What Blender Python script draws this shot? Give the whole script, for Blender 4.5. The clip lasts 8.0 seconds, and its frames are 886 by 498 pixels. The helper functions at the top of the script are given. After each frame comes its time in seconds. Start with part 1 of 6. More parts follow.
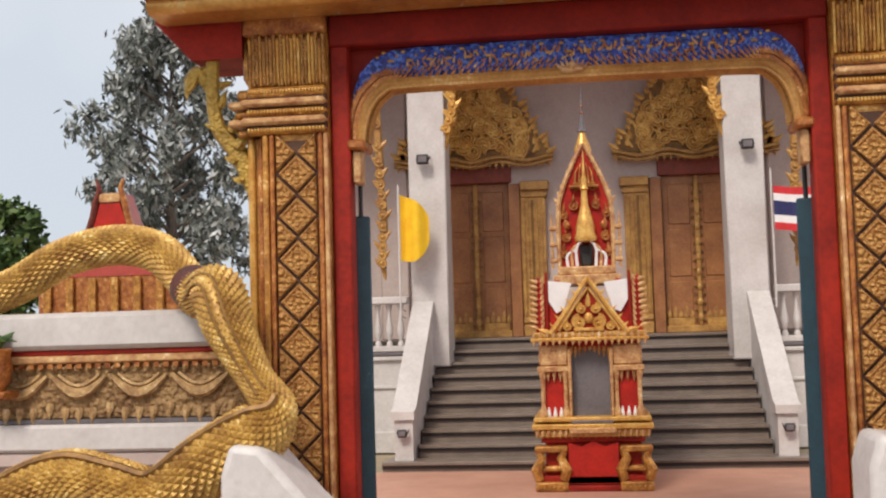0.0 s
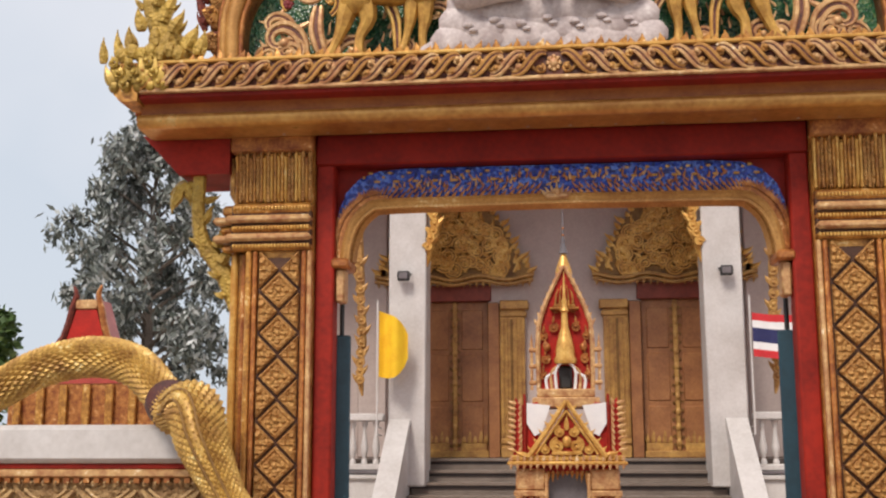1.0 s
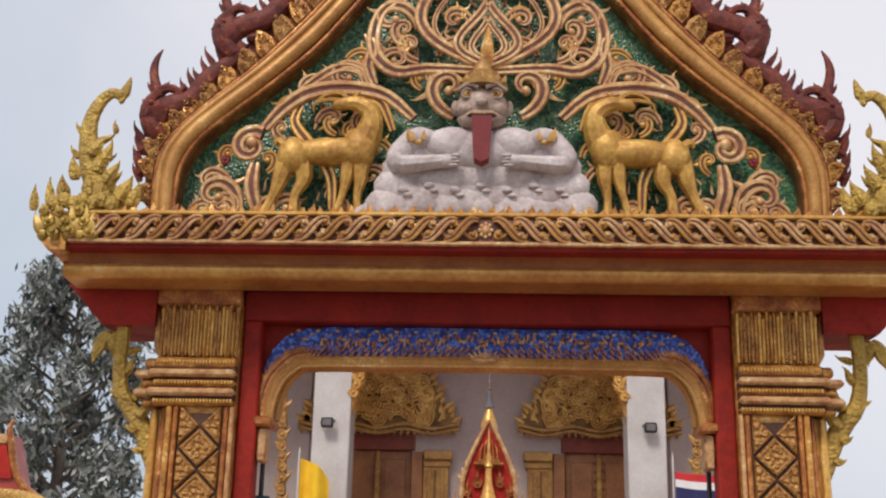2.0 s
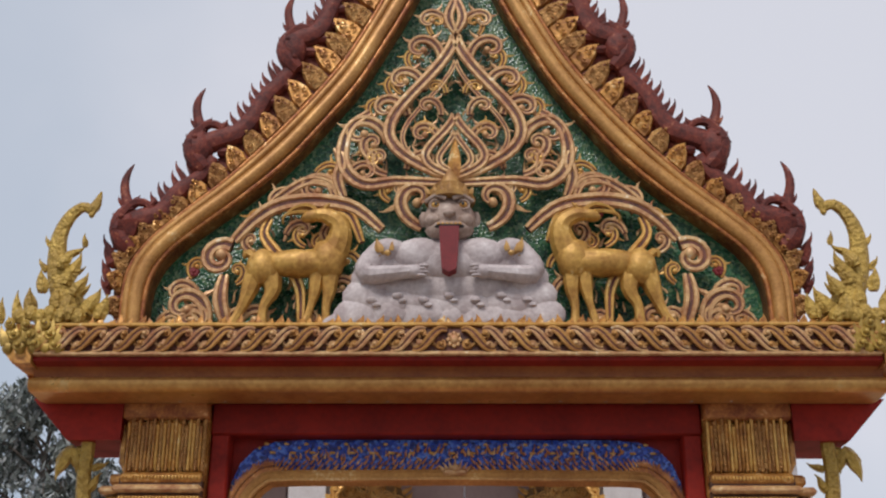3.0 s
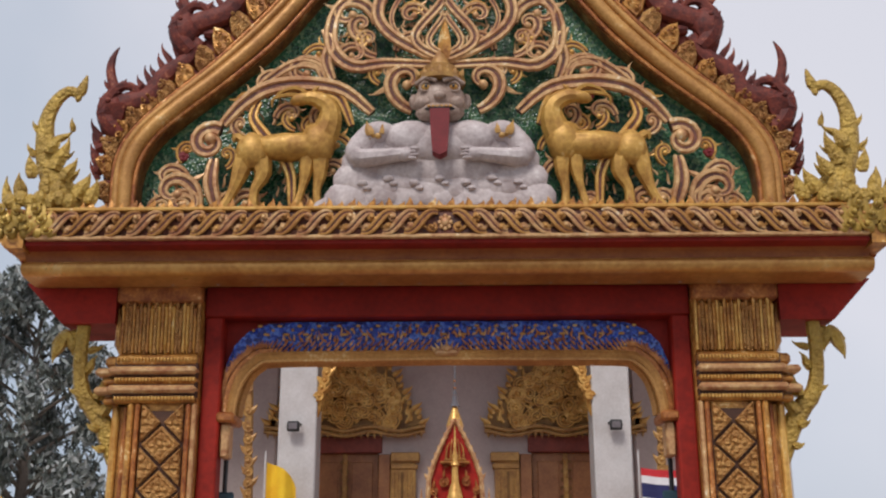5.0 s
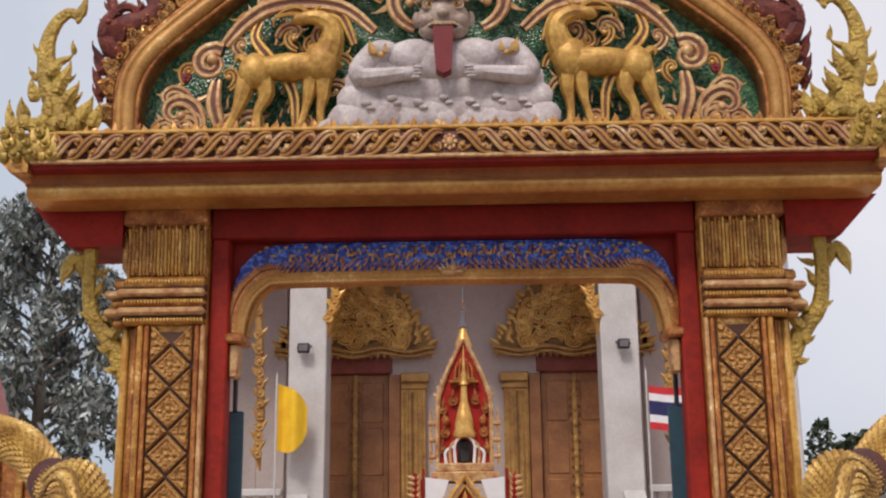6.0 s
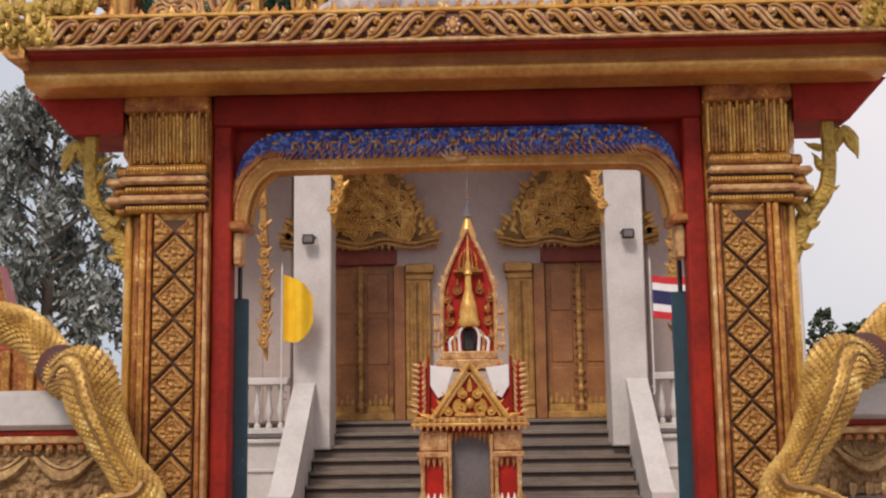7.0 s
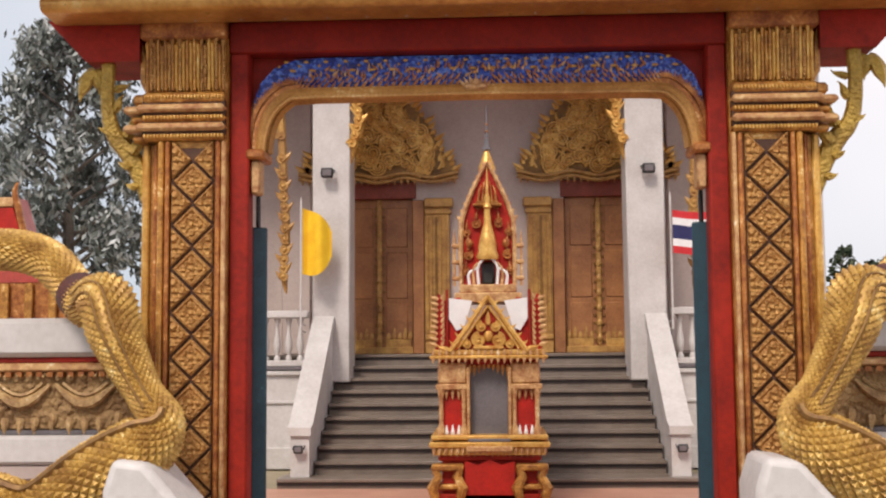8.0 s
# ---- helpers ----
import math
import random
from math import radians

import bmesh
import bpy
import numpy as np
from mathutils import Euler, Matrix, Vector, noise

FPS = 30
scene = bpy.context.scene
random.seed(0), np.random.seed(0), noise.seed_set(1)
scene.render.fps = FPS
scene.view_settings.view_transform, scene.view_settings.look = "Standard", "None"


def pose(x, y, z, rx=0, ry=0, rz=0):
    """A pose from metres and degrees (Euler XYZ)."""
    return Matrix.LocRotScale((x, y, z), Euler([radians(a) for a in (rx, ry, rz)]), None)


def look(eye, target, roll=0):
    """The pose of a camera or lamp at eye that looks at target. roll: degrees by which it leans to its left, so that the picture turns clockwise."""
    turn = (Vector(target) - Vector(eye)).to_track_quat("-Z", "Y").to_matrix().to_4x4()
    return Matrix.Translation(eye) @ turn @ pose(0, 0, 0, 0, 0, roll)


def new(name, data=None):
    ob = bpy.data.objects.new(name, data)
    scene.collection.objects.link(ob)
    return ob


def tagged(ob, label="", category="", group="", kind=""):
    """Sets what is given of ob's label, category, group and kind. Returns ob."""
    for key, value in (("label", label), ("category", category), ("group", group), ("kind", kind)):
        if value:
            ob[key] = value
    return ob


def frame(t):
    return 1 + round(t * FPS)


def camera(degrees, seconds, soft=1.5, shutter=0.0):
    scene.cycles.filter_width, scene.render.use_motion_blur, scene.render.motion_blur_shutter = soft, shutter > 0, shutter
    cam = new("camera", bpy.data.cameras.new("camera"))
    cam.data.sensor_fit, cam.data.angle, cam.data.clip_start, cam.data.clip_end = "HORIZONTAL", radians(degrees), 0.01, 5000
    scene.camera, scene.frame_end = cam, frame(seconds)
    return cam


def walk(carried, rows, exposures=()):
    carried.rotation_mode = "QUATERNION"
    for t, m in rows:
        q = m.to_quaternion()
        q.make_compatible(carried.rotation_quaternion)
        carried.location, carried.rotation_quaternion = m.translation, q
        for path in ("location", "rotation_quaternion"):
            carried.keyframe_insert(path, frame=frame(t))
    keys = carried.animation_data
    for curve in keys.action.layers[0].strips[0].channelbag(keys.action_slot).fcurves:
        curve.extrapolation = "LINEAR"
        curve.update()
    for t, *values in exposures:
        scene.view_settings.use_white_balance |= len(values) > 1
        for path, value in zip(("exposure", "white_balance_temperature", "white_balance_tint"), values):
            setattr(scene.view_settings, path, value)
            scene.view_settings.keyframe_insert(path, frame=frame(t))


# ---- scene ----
cam = camera(42.98, 8.0, soft=2.2)
PATH = [
    (0, pose(0.065, -6.423, 1.720, 94.10, 1.62, 7.59)),
    (0.5, pose(0.048, -6.418, 1.738, 96.60, 1.07, 7.50)),
    (1, pose(0.040, -6.414, 1.764, 99.90, 0.08, 6.29)),
    (1.5, pose(0.036, -6.420, 1.759, 103.55, -0.69, 4.56)),
    (2, pose(0.039, -6.442, 1.899, 106.97, -1.25, 2.25)),
    (3.3, pose(0.102, -6.440, 1.821, 113.83, -0.25, 1.11)),
    (3.5, pose(0.103, -6.441, 1.821, 113.88, -0.34, 0.70)),
    (4, pose(0.093, -6.438, 1.825, 111.81, -0.44, 0.24)),
    (4.5, pose(0.065, -6.444, 1.818, 109.25, -0.15, 0.43)),
    (6, pose(0.095, -6.438, 1.791, 103.44, 0.59, 1.47)),
    (6.5, pose(0.096, -6.414, 1.775, 100.58, 0.84, 1.38)),
    (7, pose(0.099, -6.399, 1.758, 98.03, 0.77, 1.74)),
    (7.5, pose(0.096, -6.371, 1.744, 96.07, 0.55, 2.02)),
    (8, pose(0.100, -6.357, 1.716, 94.85, 0.46, 2.69)),
]
walk(cam, PATH, [(0.0, 0.45, 6750, 12), (0.6, 0.50, 6750, 13), (1.5, 0.32, 6600, 12), (2.2, 0.15, 6350, 12), (3.3, -0.11, 6080, 11), (3.9, -0.12, 6080, 12), (4.6, -0.07, 6150, 12), (6.0, 0.13, 6350, 13), (7.0, 0.20, 6780, 15), (8.0, 0.46, 6750, 14)])

# ---- light ----
world = bpy.data.worlds.new("overcast_sky")
scene.world = world
world.use_nodes = True
wn, wl = world.node_tree.nodes, world.node_tree.links
wn.clear()
w_out = wn.new("ShaderNodeOutputWorld")
w_bg = wn.new("ShaderNodeBackground")
w_sky = wn.new("ShaderNodeTexSky")
w_sky.sky_type = "NISHITA"
w_sky.sun_disc = False
w_sky.sun_elevation = radians(52)
w_sky.sun_rotation = radians(200)
w_sky.dust_density = 3.0
w_mix = wn.new("ShaderNodeMix")
w_mix.data_type = "RGBA"
w_co = wn.new("ShaderNodeTexCoord")
w_cloud = wn.new("ShaderNodeTexNoise")
w_cloud.inputs["Scale"].default_value = 1.6
w_cloud.inputs["Detail"].default_value = 5
w_ramp = wn.new("ShaderNodeValToRGB")
w_ramp.color_ramp.elements[0].position, w_ramp.color_ramp.elements[0].color = 0.30, (5.5, 6.2, 7.0, 1)
w_ramp.color_ramp.elements[1].position, w_ramp.color_ramp.elements[1].color = 0.72, (8.9, 8.7, 8.9, 1)
w_mix.inputs["Factor"].default_value = 0.88
wl.new(w_co.outputs["Generated"], w_cloud.inputs["Vector"])
# the cloud thins towards the west and the horizon
w_dir = wn.new("ShaderNodeSeparateXYZ")
w_east = wn.new("ShaderNodeMath")
w_east.operation = "MULTIPLY_ADD"
w_east.inputs[1].default_value = 0.4
wl.new(w_co.outputs["Generated"], w_dir.inputs["Vector"])
wl.new(w_dir.outputs["X"], w_east.inputs[0])
w_high = wn.new("ShaderNodeMath")
w_high.operation = "MULTIPLY_ADD"
w_high.inputs[1].default_value = 0.45
wl.new(w_dir.outputs["Z"], w_high.inputs[0])
wl.new(w_cloud.outputs["Fac"], w_high.inputs[2])
w_level = wn.new("ShaderNodeMath")
w_level.operation = "SUBTRACT"
w_level.inputs[1].default_value = 0.13
wl.new(w_high.outputs[0], w_level.inputs[0])
wl.new(w_level.outputs[0], w_east.inputs[2])
wl.new(w_east.outputs[0], w_ramp.inputs["Fac"])
wl.new(w_sky.outputs["Color"], w_mix.inputs["A"])
wl.new(w_ramp.outputs["Color"], w_mix.inputs["B"])
wl.new(w_mix.outputs["Result"], w_bg.inputs["Color"])
w_bg.inputs["Strength"].default_value = 0.09
wl.new(w_bg.outputs["Background"], w_out.inputs["Surface"])
sun = new("sun", bpy.data.lights.new("sun", "SUN"))
sun.data.energy, sun.data.angle, sun.data.color = 2.1, radians(16), (1, 0.93, 0.83)
sun.matrix_world = look((-6, -16, 20), (0, 0, 0))


# ---- materials ----
def mat(name, base, dark=None, rough=0.6, metal=0.0, scale=4.0, bump=0.2, fine=60.0, spread=0.5, wear=None, spec=0.5):
    """Painted or mineral surface: two colours in large patches, fine grain, relief and a worn colour in spots."""
    m = bpy.data.materials.new(name)
    m.use_nodes = True
    n, l = m.node_tree.nodes, m.node_tree.links
    b = n["Principled BSDF"]
    dark = dark or tuple(c * 0.6 for c in base)
    co = n.new("ShaderNodeTexCoord")
    big = n.new("ShaderNodeTexNoise")
    big.inputs["Scale"].default_value, big.inputs["Detail"].default_value = scale, 6
    big.inputs["Roughness"].default_value = 0.65
    small = n.new("ShaderNodeTexNoise")
    small.inputs["Scale"].default_value, small.inputs["Detail"].default_value = fine, 3
    l.new(co.outputs["Object"], big.inputs["Vector"])
    l.new(co.outputs["Object"], small.inputs["Vector"])
    add = n.new("ShaderNodeMath")
    add.operation = "MULTIPLY_ADD"
    add.inputs[1].default_value, add.inputs[2].default_value = 0.45, 0.0
    l.new(small.outputs["Fac"], add.inputs[0])
    tot = n.new("ShaderNodeMath")
    tot.operation = "ADD"
    l.new(big.outputs["Fac"], tot.inputs[0])
    l.new(add.outputs[0], tot.inputs[1])
    ramp = n.new("ShaderNodeValToRGB")
    e = ramp.color_ramp.elements
    e[0].position, e[0].color = 0.72 - spread / 2.6, (*dark, 1)
    e[1].position, e[1].color = 0.72 + spread / 2.6, (*base, 1)
    if wear:
        k = ramp.color_ramp.elements.new(min(0.99, 0.78 + spread / 2.2))
        k.color = (*wear, 1)
    l.new(tot.outputs[0], ramp.inputs["Fac"])
    l.new(ramp.outputs["Color"], b.inputs["Base Color"])
    b.inputs["Metallic"].default_value = metal
    b.inputs["Specular IOR Level"].default_value = spec
    rr = n.new("ShaderNodeMapRange")
    rr.inputs["To Min"].default_value, rr.inputs["To Max"].default_value = min(1, rough + 0.15), max(0.08, rough - 0.12)
    l.new(big.outputs["Fac"], rr.inputs["Value"])
    l.new(rr.outputs["Result"], b.inputs["Roughness"])
    if bump:
        bp = n.new("ShaderNodeBump")
        bp.inputs["Strength"].default_value, bp.inputs["Distance"].default_value = bump, 0.01
        l.new(tot.outputs[0], bp.inputs["Height"])
        l.new(bp.outputs["Normal"], b.inputs["Normal"])
    return m


def mosaic(name, c1, c2, c3, cell=38.0, rough=0.25):
    """Small glass mosaic chips."""
    m = bpy.data.materials.new(name)
    m.use_nodes = True
    n, l = m.node_tree.nodes, m.node_tree.links
    b = n["Principled BSDF"]
    co = n.new("ShaderNodeTexCoord")
    v = n.new("ShaderNodeTexVoronoi")
    v.inputs["Scale"].default_value = cell
    l.new(co.outputs["Object"], v.inputs["Vector"])
    ramp = n.new("ShaderNodeValToRGB")
    e = ramp.color_ramp.elements
    e[0].position, e[0].color = 0.1, (*c1, 1)
    e[1].position, e[1].color = 0.6, (*c2, 1)
    k = ramp.color_ramp.elements.new(0.92)
    k.color = (*c3, 1)
    sep = n.new("ShaderNodeSeparateColor")
    l.new(v.outputs["Color"], sep.inputs["Color"])
    l.new(sep.outputs["Red"], ramp.inputs["Fac"])
    l.new(ramp.outputs["Color"], b.inputs["Base Color"])
    b.inputs["Roughness"].default_value = rough
    bp = n.new("ShaderNodeBump")
    bp.inputs["Strength"].default_value, bp.inputs["Distance"].default_value = 0.5, 0.01
    l.new(v.outputs["Distance"], bp.inputs["Height"])
    l.new(bp.outputs["Normal"], b.inputs["Normal"])
    return m


def relief(name, base, dark, cell=14.0, rough=0.45, metal=0.3, depth=0.05):
    """Cast relief in gilded plaster, too fine to model: rounded lumps with dirt in the grooves of the pattern."""
    m = mat(name, base, dark, rough, metal, scale=5, bump=0.0)
    n, l = m.node_tree.nodes, m.node_tree.links
    b = n["Principled BSDF"]
    co = n.new("ShaderNodeTexCoord")
    v = n.new("ShaderNodeTexVoronoi")
    v.feature = "SMOOTH_F1"
    v.inputs["Scale"].default_value = cell
    nz = n.new("ShaderNodeTexNoise")
    nz.inputs["Scale"].default_value, nz.inputs["Detail"].default_value = cell * 1.5, 4
    ad = n.new("ShaderNodeMath")
    ad.operation = "ADD"
    l.new(co.outputs["Object"], v.inputs["Vector"])
    l.new(co.outputs["Object"], nz.inputs["Vector"])
    l.new(v.outputs["Distance"], ad.inputs[0])
    l.new(nz.outputs["Fac"], ad.inputs[1])
    bp = n.new("ShaderNodeBump")
    bp.invert = True
    bp.inputs["Strength"].default_value, bp.inputs["Distance"].default_value = 1.0, depth
    l.new(ad.outputs[0], bp.inputs["Height"])
    l.new(bp.outputs["Normal"], b.inputs["Normal"])
    return m


GOLD = mat("gold_paint", (0.61, 0.30, 0.066), (0.26, 0.10, 0.025), 0.36, 0.4, 9, 0.6, 55, 0.34, wear=(0.84, 0.62, 0.30))
GOLD_RED = mat("red_gold_paint", (0.52, 0.21, 0.055), (0.22, 0.06, 0.018), 0.38, 0.35, 9, 0.55, 55, 0.34, wear=(0.78, 0.52, 0.26))
GOLD_PALE = mat("pale_gold_paint", (0.72, 0.44, 0.12), (0.46, 0.21, 0.04), 0.36, 0.35, 7, 0.4, 40, 0.42, wear=(0.86, 0.70, 0.40))
DEER_GOLD = mat("worn_deer_gilding", (0.62, 0.36, 0.08), (0.34, 0.16, 0.03), 0.5, 0.25, 9, 0.6, 40, 0.42, wear=(0.78, 0.58, 0.26))
GOLD_SMOOTH = mat("smooth_gold_enamel", (0.66, 0.36, 0.10), (0.40, 0.17, 0.04), 0.3, 0.4, 2.5, 0.08, 30, 0.4, wear=(0.72, 0.46, 0.18))
SERPENT_SKIN = relief("serpent_gilding", (0.56, 0.37, 0.075), (0.27, 0.16, 0.03), 42, 0.42, 0.3, 0.014)
GOLD_GREEN = mat("greenish_gold_paint", (0.52, 0.34, 0.065), (0.24, 0.15, 0.03), 0.42, 0.3, 6, 0.35, 45, wear=(0.7, 0.58, 0.24))
GOLD_PINK = mat("faded_pink_gold_paint", (0.66, 0.42, 0.19), (0.36, 0.15, 0.06), 0.42, 0.2, 9, 0.45, 40, 0.4, wear=(0.84, 0.72, 0.52))
GOLD_RAKE = mat("streaked_gold_moulding_paint", (0.57, 0.30, 0.085), (0.33, 0.145, 0.035), 0.4, 0.3, 3, 0.25, 60, 0.4, wear=(0.70, 0.50, 0.25))
CARVED_RED = mat("dull_red_carving_ground", (0.17, 0.05, 0.028), (0.06, 0.02, 0.014), 0.6, 0, 14, 0.3, 60, 0.36, wear=(0.34, 0.17, 0.08))
FACE = mat("brown_stained_stone", (0.44, 0.33, 0.27), (0.25, 0.165, 0.125), 0.55, 0, 14, 0.4, 60, 0.4, wear=(0.52, 0.42, 0.34))
COVE_PAINT = mat("red_brown_cove_paint", (0.36, 0.125, 0.035), (0.22, 0.06, 0.02), 0.45, 0.1, 3, 0.1, 40)
DARK_COLLAR = mat("dark_maroon_collar_paint", (0.10, 0.022, 0.016), (0.045, 0.012, 0.010), 0.6, 0, 8, 0.3, 50)
DOOR_RED = mat("dull_red_door_paint", (0.25, 0.045, 0.024), (0.14, 0.024, 0.014), 0.55, 0, 3, 0.15, 30)
GOLD_TILE = relief("tile_gilding", (0.66, 0.37, 0.12), (0.32, 0.13, 0.035), 48, 0.4, 0.35, 0.018)
GOLD_RELIEF = relief("gilded_relief", (0.50, 0.32, 0.14), (0.21, 0.11, 0.045), 26, 0.55, 0.1)
NAGA_GOLD = mat("naga_gold_paint", (0.62, 0.39, 0.10), (0.30, 0.15, 0.035), 0.48, 0.25, 7, 0.5, 60, 0.34, wear=(0.84, 0.70, 0.36))
SWAG = mat("faded_swag_gilding", (0.52, 0.34, 0.15), (0.24, 0.13, 0.055), 0.55, 0.1, 12, 0.7, 60, 0.36, wear=(0.66, 0.54, 0.38))
GOLD_DARK = mat("tarnished_gold", (0.30, 0.16, 0.04), (0.13, 0.06, 0.02), 0.5, 0.3, 6, 0.3, 50)
GROOVE = mat("dark_brown_groove", (0.09, 0.035, 0.015), (0.04, 0.015, 0.01), 0.7, 0, 6, 0.2)
RED = mat("red_paint", (0.34, 0.020, 0.009), (0.17, 0.010, 0.006), 0.6, 0, 3, 0.15, 30, spec=0.25)
RED_DARK = mat("dark_red_paint", (0.27, 0.014, 0.006), (0.15, 0.008, 0.005), 0.6, 0, 3, 0.15, 30, spec=0.25)
RED_BRIGHT = mat("bright_red_paint", (0.48, 0.020, 0.011), (0.28, 0.012, 0.008), 0.5, 0, 4, 0.15, 30, spec=0.3)
MAROON = mat("maroon_barge_paint", (0.19, 0.035, 0.020), (0.07, 0.014, 0.012), 0.62, 0, 11, 0.7, 60, 0.34, wear=(0.36, 0.13, 0.065), spec=0.35)
BLUE = mosaic("blue_glass_mosaic", (0.004, 0.010, 0.12), (0.010, 0.050, 0.42), (0.10, 0.20, 0.62), 60)
GREEN = mosaic("green_glass_mosaic", (0.008, 0.055, 0.022), (0.022, 0.125, 0.045), (0.13, 0.21, 0.09), 55)
WHITE = mat("white_paint", (0.60, 0.575, 0.565), (0.46, 0.43, 0.415), 0.5, 0, 2, 0.08, 25)
PLASTER = mat("pinkish_grey_plaster", (0.51, 0.42, 0.39), (0.41, 0.33, 0.305), 0.7, 0, 1.5, 0.1, 25)
STONE = mat("grey_painted_stone", (0.58, 0.51, 0.50), (0.37, 0.30, 0.295), 0.6, 0, 9, 0.5, 45, 0.42, wear=(0.70, 0.65, 0.63))
STEP = mat("polished_grey_granite", (0.225, 0.18, 0.15), (0.14, 0.11, 0.09), 0.35, 0, 3, 0.05, 120)
# near-black that stands for the shade below the stair treads
NOSING_SHADE = mat("nosing_shade", (0.03, 0.02, 0.018), (0.018, 0.012, 0.012), 0.5, 0, 6, 0.1)
COURT = mat("salmon_court_paving", (0.52, 0.28, 0.20), (0.40, 0.21, 0.15), 0.5, 0, 1.2, 0.1, 40)
BOUNCE_GROUND = mat("pale_bounce_ground", (0.30, 0.27, 0.24), (0.21, 0.19, 0.165), 0.85, 0, 0.6, 0.3, 60)
GOLD_BROWN = mat("browned_gilding", (0.54, 0.31, 0.085), (0.25, 0.11, 0.035), 0.45, 0.15, 6, 0.3, 45, wear=(0.55, 0.36, 0.13))
TONGUE = mat("deep_red_enamel", (0.21, 0.008, 0.012), (0.13, 0.006, 0.009), 0.6, 0, 5, 0.1)
GLASS_GREY = mat("glass_reflection_grey", (0.17, 0.155, 0.165), (0.11, 0.10, 0.11), 0.18, 0, 3, 0.05)
EARTH = mat("dry_ground", (0.34, 0.28, 0.20), (0.22, 0.19, 0.11), 0.9, 0, 0.3, 0.3, 12)
TEAL = mat("teal_steel_paint", (0.014, 0.05, 0.072), (0.008, 0.03, 0.045), 0.4, 0.1, 6, 0.15, 40, wear=(0.06, 0.13, 0.15))
WOOD = mat("varnished_carved_wood", (0.36, 0.155, 0.058), (0.20, 0.075, 0.028), 0.4, 0, 3, 0.3, 30, wear=(0.40, 0.21, 0.08))
BLACK = mat("black_fixture", (0.03, 0.03, 0.032), (0.015, 0.015, 0.016), 0.5, 0, 8, 0.1)
GREY_DARK = mat("dim_interior", (0.16, 0.14, 0.15), (0.09, 0.08, 0.085), 0.6, 0, 5, 0.1)
ROOF_RED = mat("red_glazed_roof", (0.46, 0.07, 0.05), (0.30, 0.04, 0.03), 0.4, 0, 5, 0.3, 40)
YELLOW = mat("yellow_cloth", (0.85, 0.56, 0.02), (0.75, 0.42, 0.015), 0.8, 0, 5, 0.1, 80)
CLOTH_W = mat("white_cloth", (0.8, 0.8, 0.8), (0.7, 0.7, 0.72), 0.8, 0, 5, 0.1, 80)
CLOTH_R = mat("red_cloth", (0.6, 0.03, 0.04), (0.5, 0.025, 0.03), 0.8, 0, 5, 0.1, 80)
CLOTH_B = mat("navy_cloth", (0.025, 0.03, 0.12), (0.018, 0.02, 0.09), 0.8, 0, 5, 0.1, 80)
BARK = mat("pale_bark", (0.22, 0.18, 0.15), (0.11, 0.09, 0.075), 0.9, 0, 3, 0.5, 20)


def leafy(name, c1, c2, c3):
    m = bpy.data.materials.new(name)
    m.use_nodes = True
    n, l = m.node_tree.nodes, m.node_tree.links
    b = n["Principled BSDF"]
    g = n.new("ShaderNodeNewGeometry")
    ramp = n.new("ShaderNodeValToRGB")
    e = ramp.color_ramp.elements
    e[0].position, e[0].color = 0.0, (*c1, 1)
    e[1].position, e[1].color = 0.55, (*c2, 1)
    k = ramp.color_ramp.elements.new(0.97)
    k.color = (*c3, 1)
    l.new(g.outputs["Random Per Island"], ramp.inputs["Fac"])
    l.new(ramp.outputs["Color"], b.inputs["Base Color"])
    b.inputs["Roughness"].default_value = 0.55
    return m


LEAF_GREY = leafy("grey_green_leaves", (0.055, 0.07, 0.062), (0.17, 0.19, 0.175), (0.50, 0.52, 0.52))
LEAF_GREEN = leafy("fresh_green_leaves", (0.02, 0.05, 0.01), (0.06, 0.12, 0.025), (0.14, 0.2, 0.06))
LEAF_DARK = leafy("dark_green_leaves", (0.015, 0.03, 0.012), (0.04, 0.06, 0.03), (0.09, 0.11, 0.06))


